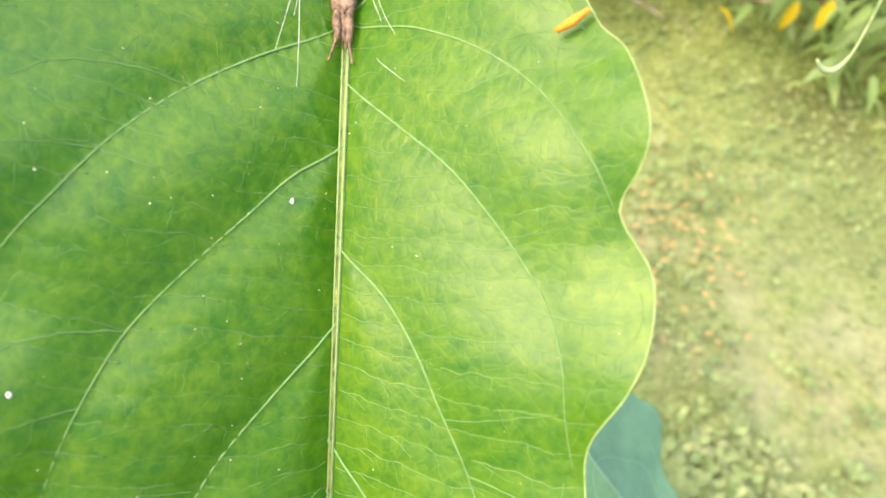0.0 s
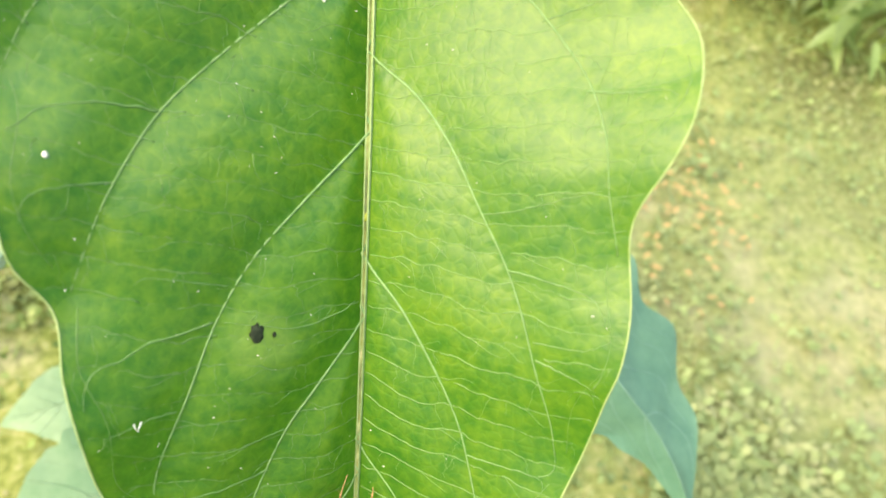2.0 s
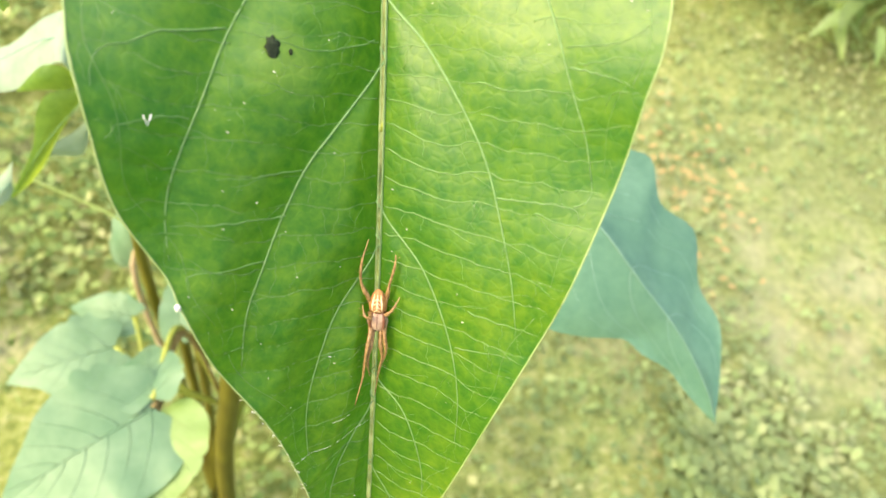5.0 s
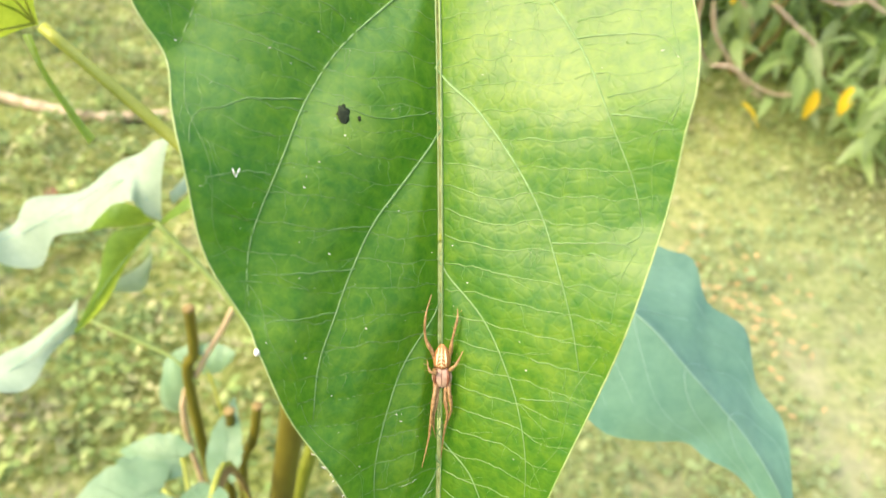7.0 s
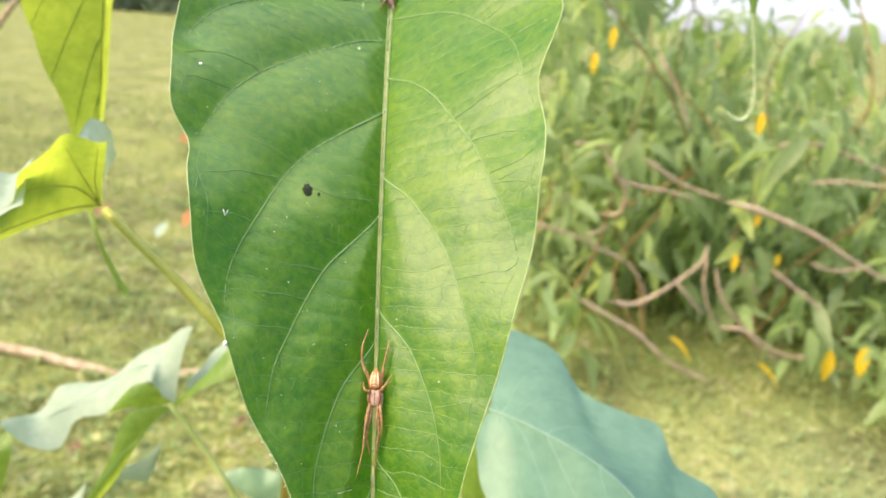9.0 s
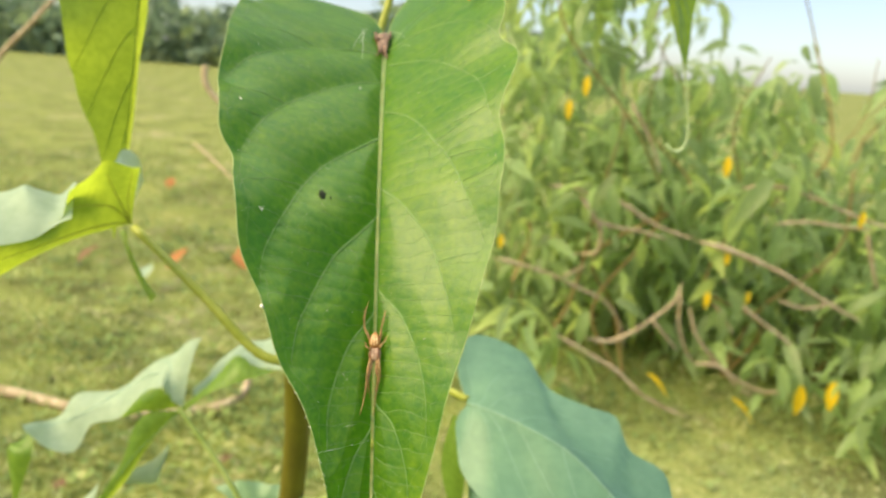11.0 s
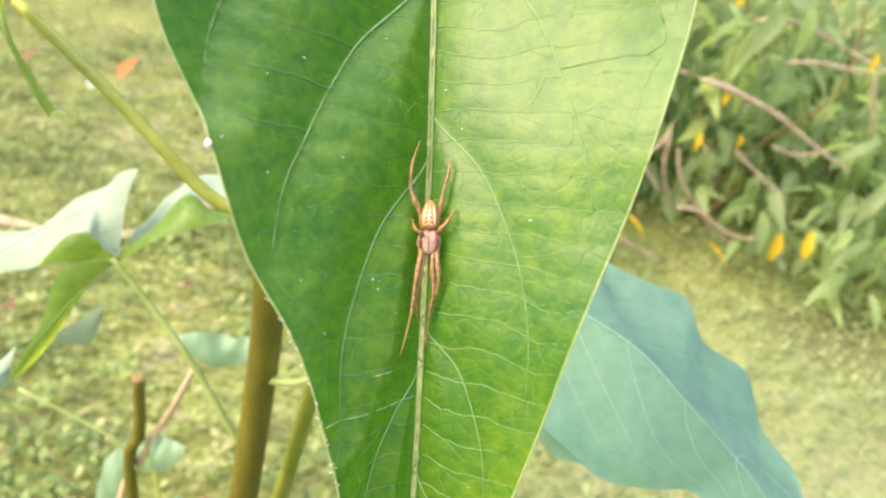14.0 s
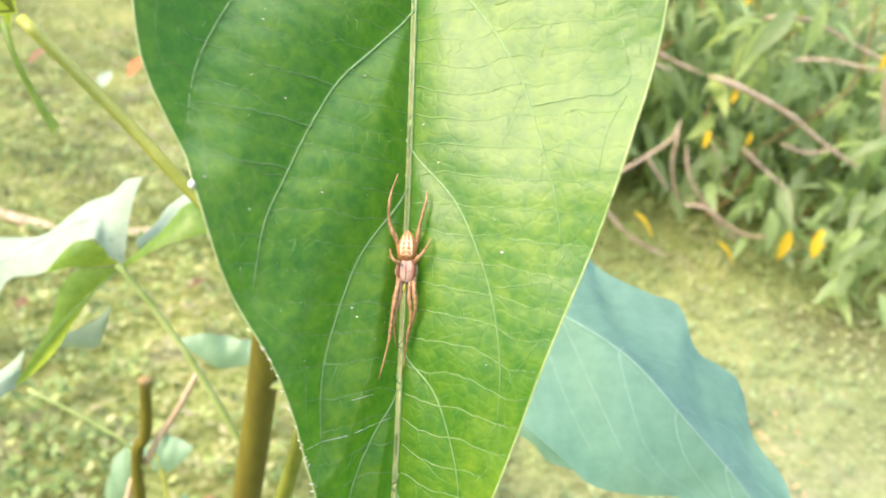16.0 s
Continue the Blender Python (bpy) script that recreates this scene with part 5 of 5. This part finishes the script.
def build_shrub():
    rng = random.Random(21)
    shrub = new("shrub")
    shrub.location = (0.6, 1.8, 0)
    inv = Matrix.Translation((-0.6, -1.8, 0))
    tagged(shrub, "straggly green shrub with bare pale branches and yellowing leaves", "shrub")

    def shift(v):
        return [inv @ p for p in v]

    bare_branches(shrub, inv)
    roots = [(0.15, 1.85), (0.45, 1.8), (0.75, 1.9), (1.05, 1.95), (1.4, 2.0), (0.6, 2.2), (1.0, 2.3), (1.6, 2.3)]
    limbs = []
    for x, y in roots:
        for _ in range(2):
            lean = Vector((rng.uniform(-0.35, 0.35), rng.uniform(-0.3, 0.3), 1))
            tall = rng.uniform(0.7, 1.25)
            run = [Vector((x, y, -0.02))]
            for s in (0.2, 0.4, 0.6, 0.8, 1.0):
                run.append(Vector((x, y, 0)) + lean * (tall * s) + Vector((rng.uniform(-.13, .13), rng.uniform(-.1, .1), rng.uniform(-.04, .04))))
            limbs.append(spline(run, 26))
            v, f = tube(limbs[-1], lambda u: 0.0055 - 0.004 * u, 7)
            hang("branch", mesh_of("branch", shift(v), f, M_TWIG), shrub)

    meshes = [lance_leaf(rng.uniform(0.08, 0.125), rng.uniform(0.015, 0.024), rng.uniform(0.2, 0.8), M_BUSH) for _ in range(6)]
    joint_v, joint_f = [], []

    count = 0
    poses = []

    def spray(x, y, z, n, reach):
        """A twig end with n leaves that fan out and droop."""
        turn = rng.uniform(0, 6.283)
        for k in range(n):
            g = turn + 2.4 * k + rng.uniform(-0.3, 0.3)
            p = Vector((x + math.cos(g) * reach * rng.random(), y + math.sin(g) * reach * rng.random(), z - 0.035 * k * rng.random()))
            tilt, roll = rng.uniform(-1.15, 0.25), rng.uniform(-0.7, 0.7)
            # an uneven, rounded outline towards the back and the far end
            bound = 1 + 0.5 * noise.noise(Vector((p.x * 2.5, p.y * 2.5, 4)))
            if (p.y > 2.2 or p.x > 1.5) and ((p.x - 1.0) / 1.15) ** 2 + ((p.y - 2.1) / 0.95) ** 2 > bound:
                continue
            if p.z + 0.1 * math.sin(tilt) < 0.01:
                continue
            poses.append(Matrix.Translation(p) @ Matrix.Rotation(g - 1.57, 4, "Z") @ Matrix.Rotation(tilt, 4, "X") @ Matrix.Rotation(roll, 4, "Y"))

    for x, y, z in ((0.10, 1.5, 0.34), (0.18, 1.5, 0.30), (1.0, 1.42, 0.34), (1.12, 1.45, 0.26), (0.93, 1.45, 0.24), (0.76, 1.55, 0.27), (1.2, 1.5, 0.36), (1.05, 1.5, 0.15),
                    (1.3, 1.55, 0.25), (0.97, 1.40, 0.15), (1.08, 1.4, 0.36), (1.16, 1.42, 0.14), (1.25, 1.45, 0.2), (0.22, 1.48, 0.22), (0.06, 1.5, 0.22), (0.30, 1.55, 0.62), (0.15, 1.6, 0.55)):
        spray(x, y, z, 13, 0.07)
    for _ in range(1500):
        x, y = rng.uniform(0.0, 2.2), 1.58 + 1.5 * rng.random()
        top = 1.25 - 0.15 * max(0.0, x - 0.35) if x < 1.08 + 0.25 * (y - 1.6) else 0.96
        z = rng.uniform(0.03, top + 0.12 * noise.noise(Vector((x * 3, y, 0))))
        if 0.42 < x and z > 0.93 and rng.random() < 0.84:
            continue
        if x > 0.85 and z > 0.5 and rng.random() < 0.62:
            continue
        if noise.noise(Vector((x * 4, y * 3, z * 4 + 7))) < -0.12:
            continue
        if z < 0.62 and y < 1.85 and x < 0.95 and rng.random() < 0.85:
            continue
        spray(x, y, z, rng.randrange(7, 12), 0.07)
    for _ in range(420):
        x, y = rng.uniform(-0.05, 2.2), rng.uniform(1.95, 2.7)
        if x < 0.9 or rng.random() < 0.6:
            spray(x, y, rng.uniform(0.05, 0.75), rng.randrange(5, 9), 0.07)
    poses.sort(key=lambda m: m.translation.y)
    for pose_m in poses:
        m = inv @ pose_m
        if count < 280:
            ob = new("leaf", meshes[count % 6])
            ob.parent = shrub
            ob.matrix_basis = m @ Matrix.Scale(rng.uniform(0.75, 1.2), 4)
        else:
            me = meshes[count % 6]
            o = len(joint_v)
            sc = Matrix.Scale(rng.uniform(0.65, 1.2), 4)
            joint_v += [m @ sc @ v.co for v in me.vertices]
            joint_f += [tuple(i + o for i in poly.vertices) for poly in me.polygons]
        count += 1
    tagged(hang("foliage", mesh_of("foliage", joint_v, joint_f, M_BUSH), shrub), kind="stuff")
    yellow = lance_leaf(0.085, 0.019, 0.15, M_YELLOW)
    for x, y, z, s in ((0.812, 1.500, 0.160, 0.95), (0.888, 1.500, 0.176, 0.90), (0.210, 1.50, 0.855, 0.55), (0.176, 1.50, 0.80, 0.55), (0.548, 1.50, 0.70, 0.6), (0.584, 1.50, 0.48, 0.45), (0.553, 1.50, 0.375, 0.5),
                       (0.665, 1.55, 0.37, 0.4), (0.867, 1.50, 0.60, 0.5), (0.05, 1.55, 0.46, 0.45)):
        ob = new("yellow_leaf", yellow)
        ob.parent = shrub
        ob.matrix_basis = inv @ Matrix.Translation((x, y, z)) @ Matrix.Rotation(rng.uniform(-0.4, 0.4) + 3.1, 4, "Z") @ Matrix.Rotation(-1.45, 4, "X") @ Matrix.Rotation(rng.uniform(-0.3, 0.3), 4, "Y") @ Matrix.Scale(s, 4)
        tagged(ob, "withered bright yellow leaf")
    fallen = lance_leaf(0.075, 0.017, 0.25, M_YELLOW)
    for x, y, z, turn in ((0.655, 1.50, 0.105, -1.9), (0.44, 1.50, 0.150, -1.9)):
        ob = new("yellow_leaf", fallen)
        ob.parent = shrub
        ob.matrix_basis = inv @ Matrix.Translation((x, y, z)) @ Matrix.Rotation(turn, 4, "Z") @ Matrix.Rotation(-0.5, 4, "X")
        tagged(ob, "limp yellow leaf lying over the low branches")


build_shrub()

# ---- litter and sticks on the lawn ----
def stick(points, r, label):
    tagged(new("fallen_branch", mesh_of("fallen_branch", *tube(spline(points, 30), lambda u: r * (1 - 0.35 * u), 8), M_BARK)), label, "branch")


stick([(-1.45, 1.33, 0.012), (-1.136, 1.316, 0.012), (-0.82, 1.263, 0.012), (-0.62, 1.33, 0.015), (-0.555, 1.40, 0.03), (-0.555, 1.45, 0.09)], 0.014, "pale bent fallen branch lying on the grass")
stick([(-1.58, 3.62, 0.75), (-1.568, 3.6, 0.66), (-1.50, 3.6, 0.578), (-1.326, 3.6, 0.482), (-1.05, 3.55, 0.33), (-0.8, 3.45, 0.12), (-0.66, 3.4, 0.0)], 0.017, "pale dry fallen branch leaning over the grass")
stick([(-2.95, 3.0, -0.01), (-2.7, 3.0, 0.25), (-2.39, 3.0, 0.613), (-2.25, 3.0, 0.774), (-2.11, 3.0, 0.905), (-1.98, 3.02, 1.05)], 0.016, "pale dry fallen branch leaning over the grass")
stick([(-2.59, 5.77, 0.04), (-2.0, 4.82, 0.03), (-1.63, 4.2, 0.02)], 0.009, "thin dark twig lying on the grass")
rng = random.Random(8)
small_mesh = lance_leaf(0.016, 0.004, 0.2, M_STRAW)
dead_mesh, rust_mesh = lance_leaf(0.10, 0.03, 0.25, M_DEAD), lance_leaf(0.11, 0.035, 0.3, M_RUST)
pale_mesh = lance_leaf(0.075, 0.026, 0.2, M_PALE)
near_mesh = lance_leaf(0.05, 0.014, 0.25, M_DEAD)
for x, y, me in ((-1.20, 2.36, rust_mesh), (-1.55, 2.34, dead_mesh), (-1.03, 2.62, rust_mesh), (-0.93, 2.44, rust_mesh), (-1.92, 3.88, rust_mesh), (-1.23, 2.21, pale_mesh), (-0.5, 1.1, near_mesh), (-0.75, 0.95, near_mesh), (-0.2, 0.95, near_mesh)):
    d = new("dead_leaf", me)
    d.matrix_basis = Matrix.Translation((x, y, 0.02)) @ Matrix.Rotation(rng.uniform(-0.8, 0.8), 4, "Z") @ Matrix.Rotation(rng.uniform(0.5, 0.9) if y > 2 else 0.15, 4, "X")
    tagged(d, "curled rust-orange dead leaf on the grass" if me is rust_mesh else "pale fallen leaf on the grass" if me is pale_mesh else "curled brown dead leaf on the grass", "leaf", group="dead leaves on the lawn")


for _ in range(90):
    d = new("dead_leaf", small_mesh)
    d.matrix_basis = Matrix.Translation((0.53 + rng.gauss(0, 0.055), 0.86 + rng.gauss(0, 0.13), 0.018)) @ Matrix.Rotation(rng.uniform(0, 6.28), 4, "Z") @ Matrix.Rotation(rng.uniform(-0.4, 0.4), 4, "Y")
    tagged(d, "small dry straw-coloured leaf on the grass", "leaf", group="dry leaf flakes on the lawn")


# ---- distance ----
def build_hedge():
    r2 = random.Random(3)
    verts, faces = [], []
    for _ in range(10000):
        x = r2.uniform(-60, 3)
        y = 28 + r2.uniform(0, 5)
        top = 2.1 + 1.6 * noise.noise(Vector((x * 0.12, 0, 2))) + 0.8 * noise.noise(Vector((x * 0.5, 0, 5)))
        c = Vector((x, y, r2.uniform(0, max(top, 0.6))))
        o = len(verts)
        d, s = Vector((r2.uniform(-1, 1), r2.uniform(-1, 1), r2.uniform(-1, 1))).normalized(), Vector((r2.uniform(-1, 1), r2.uniform(-1, 1), r2.uniform(-1, 1))).normalized()
        q = r2.uniform(0.2, 0.5)
        verts += [c - d * q, c + s * q * 0.6, c + d * q, c - s * q * 0.6]
        faces.append((o, o + 1, o + 2, o + 3))
    tagged(new("far_trees", mesh_of("far_trees", verts, faces, M_FAR)), "distant line of trees and hedge, haze put into its colour", "trees", kind="stuff")


build_hedge()
